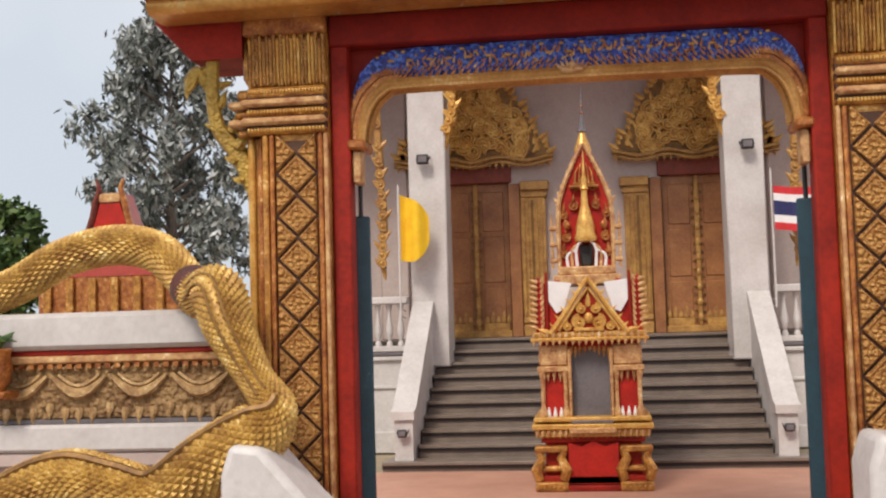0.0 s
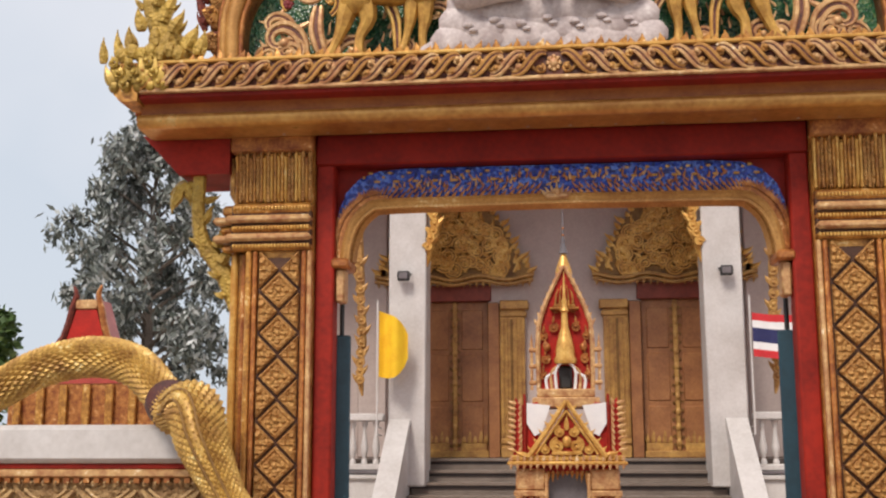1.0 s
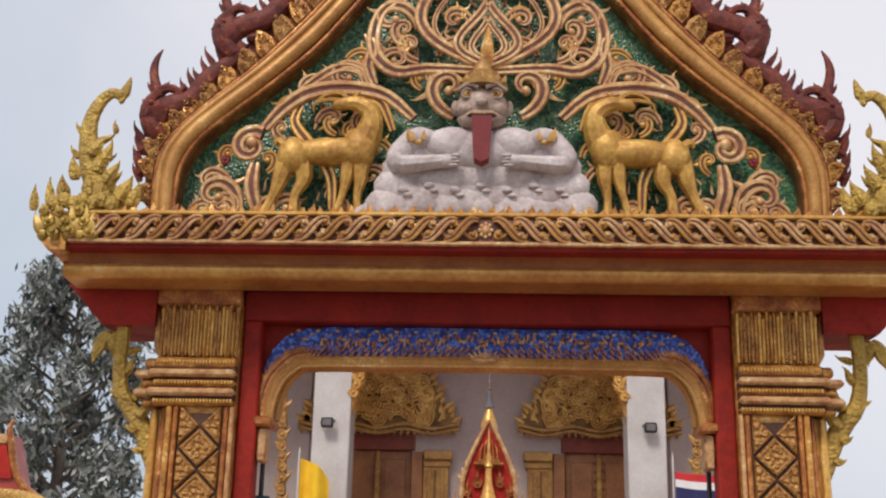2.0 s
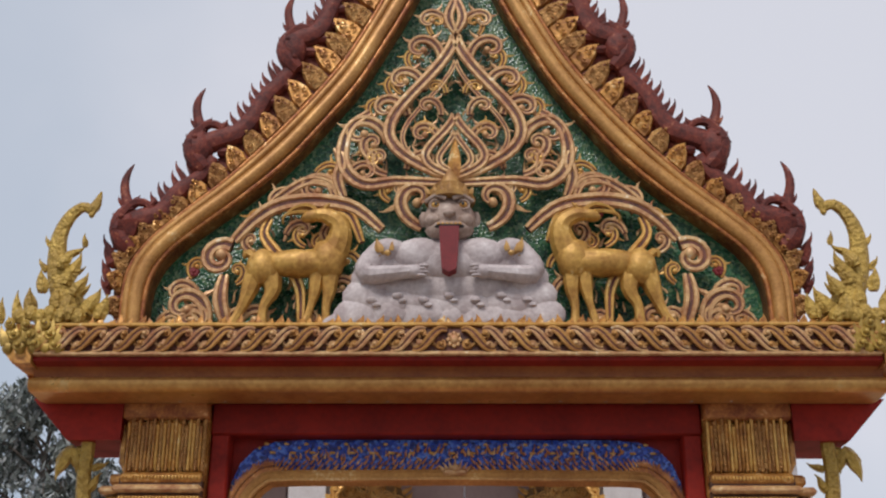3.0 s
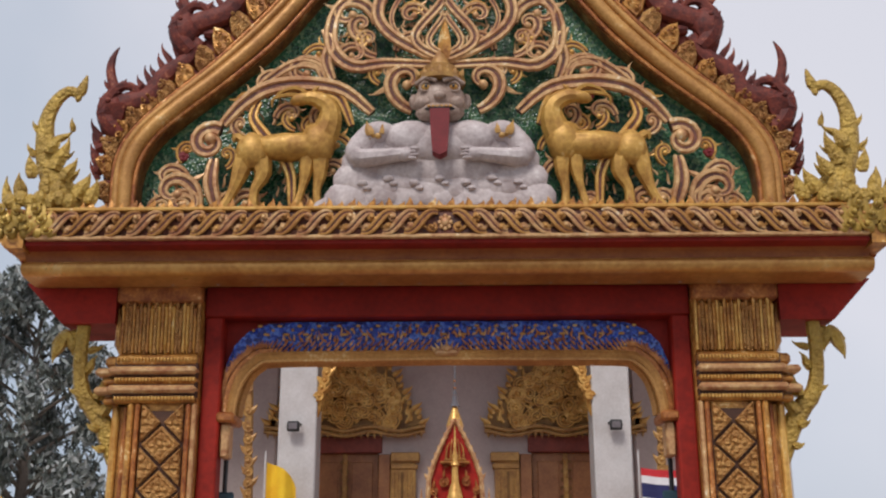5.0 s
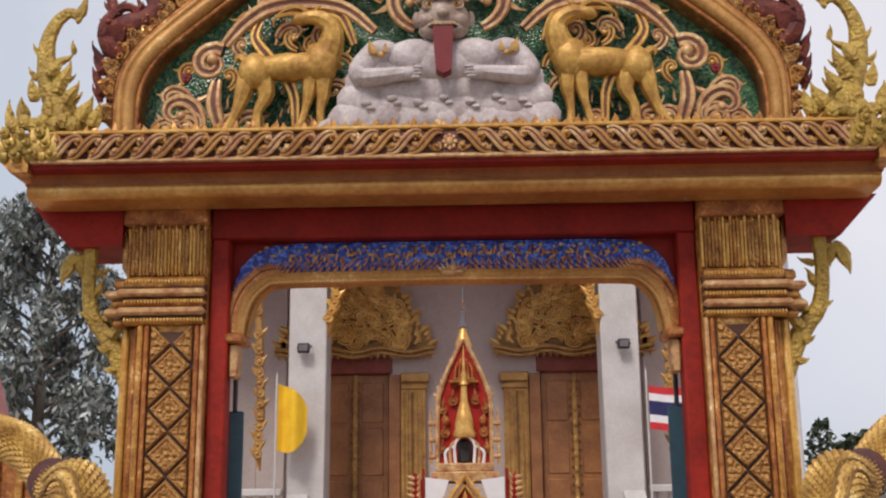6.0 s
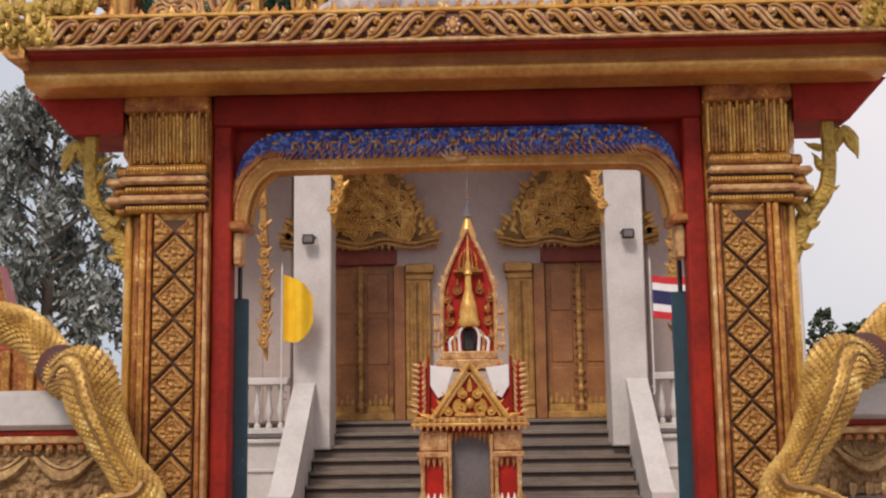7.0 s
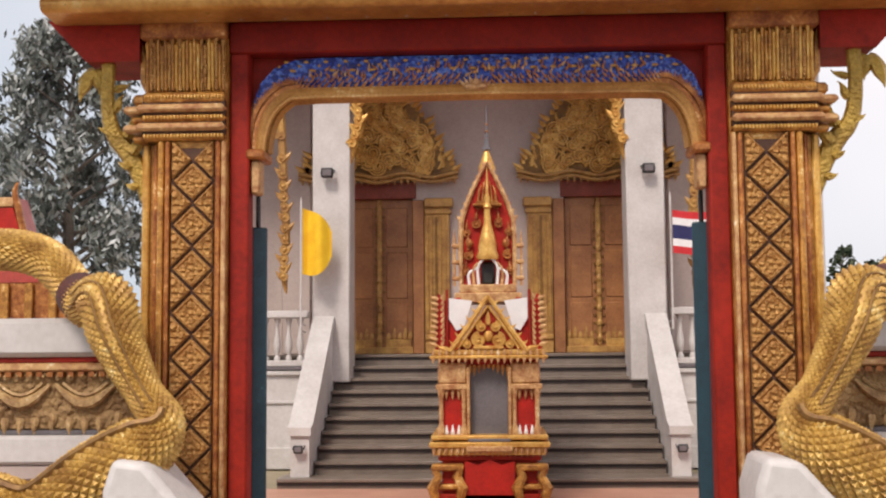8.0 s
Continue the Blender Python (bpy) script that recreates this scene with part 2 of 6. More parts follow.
# ---- mesh tools ----
class Shape:
    """Gathers vertices and faces of one mesh; faces may carry a material number."""

    def __init__(self):
        self.v, self.f, self.k, self.cur = [], [], [], 0

    def face(self, *ids):
        self.f.append(ids)
        self.k.append(self.cur)

    def box(self, x0, x1, y0, y1, z0, z1, c=0.0):
        x0, x1, y0, y1, z0, z1 = min(x0, x1), max(x0, x1), min(y0, y1), max(y0, y1), min(z0, z1), max(z0, z1)
        b = len(self.v)
        if c <= 0:
            self.v += [(x, y, z) for x in (x0, x1) for y in (y0, y1) for z in (z0, z1)]
            for q in ((0, 1, 3, 2), (4, 6, 7, 5), (0, 4, 5, 1), (2, 3, 7, 6), (0, 2, 6, 4), (1, 5, 7, 3)):
                self.face(*(b + i for i in q))
            return self
        c = min(c, (x1 - x0) * 0.45, (y1 - y0) * 0.45, (z1 - z0) * 0.45)
        prof = [(x0 + c, y0), (x1 - c, y0), (x1, y0 + c), (x1, y1 - c), (x1 - c, y1), (x0 + c, y1), (x0, y1 - c), (x0, y0 + c)]
        inner = [(min(max(x, x0 + c), x1 - c), min(max(y, y0 + c), y1 - c)) for x, y in prof]
        for ring, z in ((inner, z0), (prof, z0 + c), (prof, z1 - c), (inner, z1)):
            self.v += [(x, y, z) for x, y in ring]
        for r in range(3):
            for i in range(8):
                j = (i + 1) % 8
                self.face(b + r * 8 + i, b + r * 8 + j, b + r * 8 + 8 + j, b + r * 8 + 8 + i)
        self.face(*(b + i for i in range(7, -1, -1)))
        self.face(*(b + 24 + i for i in range(8)))
        return self

    def prism(self, pts, a, b_, axis="y"):
        """A polygon drawn in the two other axes, drawn out from a to b_ along axis."""
        n, b = len(pts), len(self.v)
        for d in (a, b_):
            for p, q in pts:
                self.v.append({"y": (p, d, q), "x": (d, p, q), "z": (p, q, d)}[axis])
        self.face(*(b + i for i in range(n)))
        self.face(*(b + n + i for i in range(n - 1, -1, -1)))
        for i in range(n):
            j = (i + 1) % n
            self.face(b + i, b + n + i, b + n + j, b + j)
        return self

    def tube(self, pts, radii, n=6, flat=1.0, cap=True, spin=0.0):
        """A round bar along pts; flat squeezes it along y."""
        pts = [Vector(p) for p in pts]
        if isinstance(radii, (int, float)):
            radii = [radii] * len(pts)
        b = len(self.v)
        up = None
        for i, p in enumerate(pts):
            t = (pts[min(i + 1, len(pts) - 1)] - pts[max(i - 1, 0)])
            t = t.normalized() if t.length > 1e-9 else Vector((0, 0, 1))
            if up is None:
                up = Vector((0, 1, 0)) if abs(t.y) < 0.9 else Vector((1, 0, 0))
            side = t.cross(up)
            side = side.normalized() if side.length > 1e-6 else t.orthogonal().normalized()
            up = side.cross(t).normalized()
            for k in range(n):
                a = 2 * math.pi * k / n + spin
                self.v.append(tuple(p + radii[i] * (math.cos(a) * side + math.sin(a) * flat * up)))
        for i in range(len(pts) - 1):
            for k in range(n):
                j = (k + 1) % n
                self.face(b + i * n + k, b + i * n + j, b + i * n + n + j, b + i * n + n + k)
        if cap:
            self.face(*(b + k for k in range(n - 1, -1, -1)))
            e = b + (len(pts) - 1) * n
            self.face(*(e + k for k in range(n)))
        return self

    def lathe(self, prof, cx=0, cy=0, n=16, turn=0.0, sy=1.0):
        """Profile of (radius, z) turned about an upright axis; n=4 with a turn of 45 degrees gives a square."""
        b = len(self.v)
        for r, z in prof:
            for k in range(n):
                a = 2 * math.pi * k / n + radians(turn)
                self.v.append((cx + r * math.cos(a), cy + sy * r * math.sin(a), z))
        for i in range(len(prof) - 1):
            for k in range(n):
                j = (k + 1) % n
                self.face(b + i * n + k, b + i * n + j, b + i * n + n + j, b + i * n + n + k)
        self.face(*(b + k for k in range(n - 1, -1, -1)))
        e = b + (len(prof) - 1) * n
        self.face(*(e + k for k in range(n)))
        return self

    def ball(self, c, r, n=12, m=8, rough=0.0, turn=None):
        """An ellipsoid with radii r, a little uneven if wanted."""
        b = len(self.v)
        for i in range(m + 1):
            th = math.pi * i / m
            for k in range(n):
                a = 2 * math.pi * k / n
                d = Vector((math.sin(th) * math.cos(a), math.sin(th) * math.sin(a), math.cos(th)))
                w = 1 + rough * noise.noise(d * 2.3 + Vector(c) * 3)
                q = Vector((d.x * r[0] * w, d.y * r[1] * w, d.z * r[2] * w))
                if turn:
                    q = Matrix.Rotation(turn, 3, "Y") @ q
                self.v.append((c[0] + q.x, c[1] + q.y, c[2] + q.z))
        for i in range(m):
            for k in range(n):
                j = (k + 1) % n
                self.face(b + i * n + k, b + i * n + j, b + i * n + n + j, b + i * n + n + k)
        return self

    def mirror(self):
        """Adds the same again on the other side of x = 0."""
        b, nf = len(self.v), len(self.f)
        self.v += [(-x, y, z) for x, y, z in self.v]
        for i in range(nf):
            self.f.append(tuple(b + q for q in reversed(self.f[i])))
            self.k.append(self.k[i])
        return self

    def mesh(self, name, *mats, smooth=True):
        me = bpy.data.meshes.new(name)
        me.from_pydata(self.v, [], self.f)
        for m in mats:
            me.materials.append(m)
        if len(mats) > 1:
            me.polygons.foreach_set("material_index", self.k)
        bm = bmesh.new()
        bm.from_mesh(me)
        bmesh.ops.remove_doubles(bm, verts=bm.verts, dist=1e-5)
        bmesh.ops.recalc_face_normals(bm, faces=bm.faces)
        bm.to_mesh(me)
        bm.free()
        if smooth:
            me.polygons.foreach_set("use_smooth", [True] * len(me.polygons))
            me.set_sharp_from_angle(angle=radians(38))
        me.update()
        return me


def part(name, shape, material, parent=None, label="", at=None, smooth=True):
    mats = material if isinstance(material, tuple) else (material,)
    ob = new(name, shape.mesh(name, *mats, smooth=smooth))
    if parent:
        ob.parent = parent
    if at:
        ob.location = at
    if label:
        tagged(ob, label)
    return ob


def both(name, shape, material, parent, label=""):
    """The part as drawn, and its mirror image on the other side of x = 0."""
    part(name, shape, material, parent, label)
    other = Shape()
    other.v, other.f, other.k = [(-x, y, z) for x, y, z in shape.v], shape.f, shape.k
    part(name, other, material, parent, label)


def thing(name, label, category, group="", kind="", at=(0, 0, 0)):
    return tagged(pose_at(new(name), at), label, category, group, kind)


def pose_at(ob, at):
    ob.location = at
    return ob


def lerp_path(keys, n):
    """n points on a smooth line through keys (Catmull-Rom)."""
    ks = [Vector(k) for k in keys]
    out = []
    for i in range(n):
        u = i / (n - 1) * (len(ks) - 1)
        j = min(int(u), len(ks) - 2)
        t = u - j
        p0, p1, p2, p3 = ks[max(j - 1, 0)], ks[j], ks[j + 1], ks[min(j + 2, len(ks) - 1)]
        out.append(0.5 * (2 * p1 + (p2 - p0) * t + (2 * p0 - 5 * p1 + 4 * p2 - p3) * t * t + (3 * p1 - p0 - 3 * p2 + p3) * t ** 3))
    return out


def ribbon(s, pts, rad):
    """A carved strap: a dark sunk band (material 1) between two raised gilded rims."""
    pts = [Vector(p) for p in pts]
    n = len(pts)
    left, right = [], []
    for i, p in enumerate(pts):
        t = pts[min(i + 1, n - 1)] - pts[max(i - 1, 0)]
        t = Vector((t.x, 0, t.z))
        t = t.normalized() if t.length > 1e-9 else Vector((1, 0, 0))
        d = Vector((-t.z, 0, t.x)) * rad[i] * 0.68
        up = Vector((0, -rad[i] * 0.55, 0))
        left.append(p + d + up)
        right.append(p - d + up)
    keep = s.cur
    s.cur = 1
    s.tube(pts, rad, 6, 0.8)
    s.cur = keep
    s.tube(left, [max(0.003, r * 0.5) for r in rad], 6)
    s.tube(right, [max(0.003, r * 0.5) for r in rad], 6)
    return s


def scroll(s, cx, cz, y, r, a0, turns, way=1, thick=0.02):
    """A carved scroll: a bar, or a rimmed strap where it is broad, that winds inwards to its eye."""
    n = max(10, int(16 * turns))
    pts, rad = [], []
    for i in range(n):
        u = i / (n - 1)
        a = a0 + way * u * turns * 2 * math.pi
        q = r * (1 - 0.78 * u)
        pts.append((cx + q * math.cos(a), y - 0.015 * u, cz + q * math.sin(a)))
        rad.append(thick * (1 - 0.35 * u))
    if thick > 0.0125:
        ribbon(s, pts, [q * 1.25 for q in rad])
    else:
        s.tube(pts, rad, 6)
    e = pts[-1]
    s.ball((e[0], e[1] - 0.008, e[2]), (thick * 1.3, thick * 1.3, thick * 1.3), 8, 5)
    return s


def hook(s, x, z, y, ang, size, way=-1, thick=0.02):
    """An acanthus hook: a rimmed strap that rises, arches over and curls in to a bead."""
    n = 24
    pts, rad = [], []
    px, pz, a = x, z, ang
    ds = size * 2.3 / n
    for i in range(n):
        u = i / (n - 1)
        pts.append((px, y - 0.02 * u, pz))
        rad.append(1.4 * thick * (0.75 + 0.5 * math.sin(math.pi * u)) * (1 - 0.45 * u))
        px += math.cos(a) * ds
        pz += math.sin(a) * ds
        a += way * (1.1 + 5.6 * u * u) * ds / size
    ribbon(s, pts, rad)
    s.ball(pts[-1], (thick * 1.25,) * 3, 8, 5)
    b = pts[9]
    flame(s, b[0], b[2], y - 0.005, ang - way * 0.5, size * 0.6, thick * 0.8, way * 0.9)
    b = pts[15]
    flame(s, b[0], b[2], y, ang + way * 0.7, size * 0.48, thick * 0.75, way * -0.8)
    return s


def flame(s, x, z, y, ang, length, width, curl=0.6, depth=0.6):
    """A flame tip of stucco: starts thick, bends and ends in a point."""
    n = 8
    pts, rad = [], []
    px, pz, a = x, z, ang
    for i in range(n):
        u = i / (n - 1)
        pts.append((px, y, pz))
        rad.append(max(0.003, width * (0.75 + 0.9 * u * (1 - u) * 2) * (1 - u ** 1.6)))
        px += math.cos(a) * length / (n - 1)
        pz += math.sin(a) * length / (n - 1)
        a += curl * (1.9 * u - 0.6) / 2.2
    s.tube(pts, rad, 5, depth)
    return s


# ---- ground ----
s = Shape()
s.box(-400, 400, -60, 900, -0.3, -0.02)
tagged(part("ground", s, EARTH), "dry pale earth around the temple", "ground", kind="structure")
s = Shape()
s.box(-14, 14, -0.9, 7.3, -0.2, 0.0, 0.02)
tagged(part("pavement", s, COURT), "salmon-pink paved temple court", "paving", kind="structure")

# unseen ground, added pale so that it lights the eave from below
s = Shape()
s.box(-60, 60, -40, -0.92, -0.25, -0.012)
tagged(part("road", s, BOUNCE_GROUND), "unseen pale ground that bounces light up under the eave", "road", kind="structure")

# ---- gate ----
gate = thing("temple_gate", "ornate gilded temple gate with red posts and carved gable", "gate")


def lozenge_mesh(half):
    """A raised tile with a flower relief: the whole lozenge, or the half that meets the panel's edge."""
    s = Shape()
    w, h = 0.112, 0.108
    ring = [(w, 0), (0, h), (-w, 0), (0, -h)] if half == 0 else [(0.006, 0.112), (0.006, -0.112), (0.118, 0)] if half < 0 else [(-0.006, -0.112), (-0.006, 0.112), (-0.118, 0)]
    n = len(ring)
    cx, cz = sum(p[0] for p in ring) / n, sum(p[1] for p in ring) / n
    lev = [(1.0, 0.0), (0.96, -0.022), (0.80, -0.030), (0.66, -0.020)]
    for k, y in lev:
        s.v += [(cx + (x - cx) * k, y, cz + (z - cz) * k) for x, z in ring]
    for r in range(len(lev) - 1):
        for i in range(n):
            j = (i + 1) % n
            s.face(r * n + i, r * n + j, r * n + n + j, r * n + n + i)
    s.face(*range((len(lev) - 1) * n, len(lev) * n))
    for i in range(n):
        x, z = cx + (ring[i][0] - cx) * 0.42, cz + (ring[i][1] - cz) * 0.42
        s.ball((x, -0.022, z), (0.024, 0.018, 0.024), 5, 3)
        j = (i + 1) % n
        x, z = cx + ((ring[i][0] + ring[j][0]) / 2 - cx) * 0.5, cz + ((ring[i][1] + ring[j][1]) / 2 - cz) * 0.5
        s.ball((x, -0.022, z), (0.016, 0.014, 0.016), 4, 3)
    s.ball((cx, -0.028, cz), (0.018, 0.018, 0.018), 5, 3)
    return s.mesh("lozenge_tile", GOLD_TILE)


LOZENGE = {h: lozenge_mesh(h) for h in (-1, 0, 1)}


def lozenge(col, x, z, half):
    ob = new("lozenge_tile", LOZENGE[half])
    ob.parent = col
    ob.location = (x + (-0.126 if half < 0 else 0.126 if half > 0 else 0), 0.006, z)


def gate_column(sg):
    X = lambda a, b: (sg * a, sg * b)
    s = Shape()
    s.box(*X(1.44, 1.84), 0.02, 0.5, 0, 3.6, 0.012)
    col = part("column", s, GOLD, gate, "gilded square column with lozenge relief panel")
    for a, b, y0, y1, z1, m in ((1.842, 1.95, 0.10, 0.46, 3.55, GOLD), (1.852, 1.885, 0.05, 0.099, 2.9, GOLD_RED), (1.912, 1.956, 0.07, 0.14, 2.9, GOLD_PALE)):
        s = Shape()
        s.box(*X(a, b), y0, y1, 0, z1, 0.012)
        part("corner_strip", s, m, col)
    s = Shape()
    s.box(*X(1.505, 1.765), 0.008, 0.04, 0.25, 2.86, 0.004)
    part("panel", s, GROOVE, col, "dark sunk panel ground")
    for a, b, m in ((1.442, 1.468, GOLD_PINK), (1.474, 1.503, GOLD_RED), (1.768, 1.796, GOLD_RED), (1.803, 1.838, GOLD)):
        s = Shape()
        s.box(*X(a, b), -0.022, 0.03, 0.0, 2.9, 0.01)
        part("strip", s, m, col)
    # mouldings below the capital
    for k, (z0, z1, o) in enumerate(((2.90, 2.945, 0.03), (2.955, 3.0, 0.06), (3.01, 3.055, 0.035), (3.065, 3.11, 0.06), (3.12, 3.185, 0.03))):
        s = Shape()
        s.box(sg * (1.445), sg * (1.90 + o), -o, 0.5, z0, z1, 0.016)
        s.box(sg * (1.86), sg * (1.955 + o * 1.6), 0.05 - o, 0.5, z0, z1, 0.016)
        part("band", s, GOLD_PINK if k in (1, 3) else GOLD, col)
    # near-black brown fills the gaps between the bands
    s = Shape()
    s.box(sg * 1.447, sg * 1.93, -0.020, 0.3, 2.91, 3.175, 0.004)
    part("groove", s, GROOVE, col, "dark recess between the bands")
    s = Shape()
    for z, yb in ((2.925, -0.036), (3.033, -0.041), (3.152, -0.036)):
        for i in range(24):
            s.ball((sg * (1.462 + i * 0.0195), yb, z), (0.0085, 0.010, 0.013), 6, 4)
    tagged(part("beading", s, GOLD_PALE, col, "fine gilded beading"), kind="stuff")
    # capital of long lotus petals
    s = Shape()
    s.box(*X(1.45, 1.91), 0.02, 0.48, 3.18, 3.6, 0.01)
    part("capital", s, GOLD_TILE, col, "gilded capital of long lotus petals")
    rng_c = random.Random(17 + sg)
    for i in range(22):
        s = Shape()
        x = sg * (1.458 + i * 0.0212)
        b = rng_c.uniform(-0.012, 0.012)
        long_ = i % 2
        s.tube([(x, 0.018, 3.185), (x, -0.010, 3.20 + 0.02 * long_), (x, -0.014 - 0.004 * long_, 3.30), (x, -0.020, 3.42 + b), (x, -0.026 - 0.006 * long_, 3.485 + b - 0.03 * long_), (x, 0.0, 3.525 + b - 0.03 * long_)], [0.006, 0.0105, 0.0095, 0.0105, 0.012, 0.004], 6, 0.9)
        part("petal", s, (GOLD, GOLD_TILE, GOLD_PALE)[rng_c.randrange(3)], col)
    for i in range(10):
        s = Shape()
        x, y = sg * 1.915, 0.05 + i * 0.042
        s.tube([(x, y, 3.19), (x + sg * 0.03, y, 3.26), (x + sg * 0.03, y, 3.4), (x + sg * 0.05, y, 3.52)], [0.012, 0.022, 0.022, 0.005], 6, 0.9)
        part("petal", s, GOLD, col)
    s = Shape()
    s.box(*X(1.44, 1.95), -0.035, 0.5, 3.49, 3.62, 0.02)
    part("abacus", s, GOLD_RED, col)
    # lozenge tiles of the panel
    for i in range(11):
        z = 2.664 - 0.2525 * i
        lozenge(col, sg * 1.635, z, 0)
        lozenge(col, sg * 1.635, z + 0.126, -1)
        lozenge(col, sg * 1.635, z + 0.126, 1)
    return col


columns = {sg: gate_column(sg) for sg in (-1, 1)}

# the eave profile, from the ornament band down to the capitals
s = Shape()
prof = [(-0.44, 3.92), (-0.45, 3.90), (-0.45, 3.765), (-0.40, 3.765), (-0.40, 3.92)]
s.prism(prof, -2.30, 2.30, "x")
cornice = part("cornice", s, CARVED_RED, gate, "carved gilded cornice over the gate opening")
s = Shape()
s.box(-2.36, 2.36, -0.475, -0.38, 3.745, 3.768, 0.006)
part("fillet", s, GOLD_PINK, cornice, "pale fillet under the carved band")
s = Shape()
s.box(-2.36, 2.36, -0.47, -0.38, 3.915, 3.94, 0.008)
part("fillet", s, GOLD_PALE, cornice)
for sg in (-1, 1):
    for i in range(19):
        s = Shape()
        x = sg * (0.04 + i * 0.12)
        us = [k / 10 for k in range(11)]
        ribbon(s, [(x + sg * 0.19 * u, -0.458 - 0.012 * math.sin(math.pi * u), 3.838 + 0.056 * math.cos(math.pi * u) + 0.012 * math.sin(2 * math.pi * u)) for u in us], [0.012 + 0.010 * math.sin(math.pi * u) for u in us])
        s.tube([(x + sg * (0.02 + 0.15 * u), -0.452, 3.838 - 0.052 * math.cos(math.pi * u)) for u in us], [0.006 + 0.006 * math.sin(math.pi * u) for u in us], 6)
        scroll(s, x + sg * 0.035, 3.805, -0.462, 0.028, 1.2 + i, 1.2, sg, 0.010)
        scroll(s, x + sg * 0.135, 3.872, -0.462, 0.026, 4.2 + i, 1.2, sg, 0.010)
        flame(s, x + sg * 0.08, 3.845, -0.47, math.pi / 2 - sg * 0.9, 0.06, 0.012, 0.6 * sg)
        part("vine", s, (GOLD_PINK if i % 2 else GOLD_RAKE, CARVED_RED), cornice)
s = Shape()
s.ball((0, -0.462, 3.838), (0.026, 0.018, 0.03), 10, 7)
for k in range(8):
    a = k * math.pi / 4
    s.ball((0.032 * math.cos(a), -0.458, 3.838 + 0.036 * math.sin(a)), (0.014, 0.012, 0.014), 6, 4)
part("rosette", s, GOLD_PINK, cornice)
s = Shape()
s.prism([(-0.445, 3.744), (-0.445, 3.722), (-0.40, 3.712), (-0.24, 3.70), (-0.24, 3.744)], -2.365, 2.365, "x")
part("soffit_board", s, RED_DARK, cornice, "dark red soffit board")
s = Shape()
cove = [(-0.385 + 0.075 * math.sin(a), 3.711 - 0.050 * (1 - math.cos(a))) for a in [k * math.pi / 16 for k in range(9)]]
roll = [(-0.275 - 0.060 * math.cos(a), 3.632 - 0.048 * math.sin(a)) for a in [-0.62 + k * 2.3 / 12 for k in range(13)]]
s.prism(cove + [(-0.26, 3.66), (-0.26, 3.711)], -2.40, 2.40, "x")
part("cove", s, COVE_PAINT, cornice, "red-brown cove above the roll")
s = Shape()
s.prism(roll + [(-0.10, 3.578), (-0.02, 3.59), (-0.02, 3.69), (-0.25, 3.69)], -2.42, 2.42, "x")
part("roll_moulding", s, GOLD_SMOOTH, cornice, "smooth golden roll moulding")
# white beads stand for peeled spots under the roll; no lamps here
s = Shape()
for i in range(14):
    s.ball((-1.6 + i * 0.245 + 0.03 * math.sin(i * 7), -0.11, 3.583), (0.012, 0.012, 0.008), 6, 4)
tagged(part("peeled_spot", s, WHITE, cornice, "row of small white beads for peeled spots"), kind="stuff")

# red body of the roof with its dropped side beams
s = Shape()
s.prism([(-2.49, 3.92), (-2.48, 3.70), (-2.40, 3.625), (2.40, 3.625), (2.48, 3.70), (2.49, 3.92)], -0.21, 0.80)
roof_body = part("roof_body", s, RED, gate, "red painted roof underside with side beams")
for sg in (-1, 1):
    s = Shape()
    s.prism([(sg * 1.955, 3.375), (sg * 2.27, 3.375), (sg * 2.50, 3.62), (sg * 2.45, 3.624), (sg * 1.955, 3.624)], -0.012, 0.46)
    part("side_beam", s, RED, gate, "red painted side beam under the eave")
    s = Shape()
    s.prism([(sg * 2.50, 3.93), (sg * 2.515, 3.75), (sg * 2.47, 3.70), (sg * 2.37, 3.70), (sg * 2.37, 3.93)], -0.465, 0.80)
    part("side_cornice", s, GOLD, gate)
for sg in (-1, 1):
    s = Shape()
    s.box(sg * 1.325, sg * 1.438, 0.06, 0.20, 0, 3.5, 0.012)
    part("post", s, RED, gate, "red painted door post")
s = Shape()
s.box(-1.44, 1.44, 0.04, 0.44, 3.42, 3.61, 0.01)
part("lintel", s, RED_DARK, gate, "dark red lintel beam")

# arched frame in the opening
LIP = lerp_path([(1.275, 0, 2.86), (1.262, 0, 2.96), (1.222, 0, 3.08), (1.145, 0, 3.165), (1.04, 0, 3.195), (0.5, 0, 3.20), (0, 0, 3.205)], 40)
LIP_FINE = lerp_path([tuple(p) for p in LIP], 80)
s = Shape()
low = [(p.x, p.z) for p in LIP] + [(-p.x, p.z) for p in reversed(LIP[:-1])]
HAUNCH = [(1.323, 3.02), (1.312, 3.16), (1.27, 3.27), (1.19, 3.355), (1.07, 3.40), (0.9, 3.412)]
s.prism([(1.323, 2.86)] + low + [(-1.323, 2.86)] + [(-x, z) for x, z in HAUNCH] + [(x, z) for x, z in reversed(HAUNCH)], 0.14, 0.30)
arch = part("arch_frame", s, BLUE, gate, "blue mosaic spandrel under the lintel")
for sg in (-1, 1):
    s = Shape()
    s.prism([(sg * x, z) for x, z in HAUNCH] + [(sg * 0.9, 3.44), (sg * 1.33, 3.44), (sg * 1.33, 3.02)], 0.17, 0.32)
    part("haunch_board", s, RED_DARK, arch, "dark red corner board")
s = Shape()
full = [(p.x, 0.135, p.z + 0.005) for p in LIP] + [(-p.x, 0.135, p.z + 0.005) for p in reversed(LIP[:-1])]
s.tube(full, 0.030, 8)
s.tube([(x * 0.985, y - 0.01, z - 0.030) for x, y, z in full], 0.014, 6)
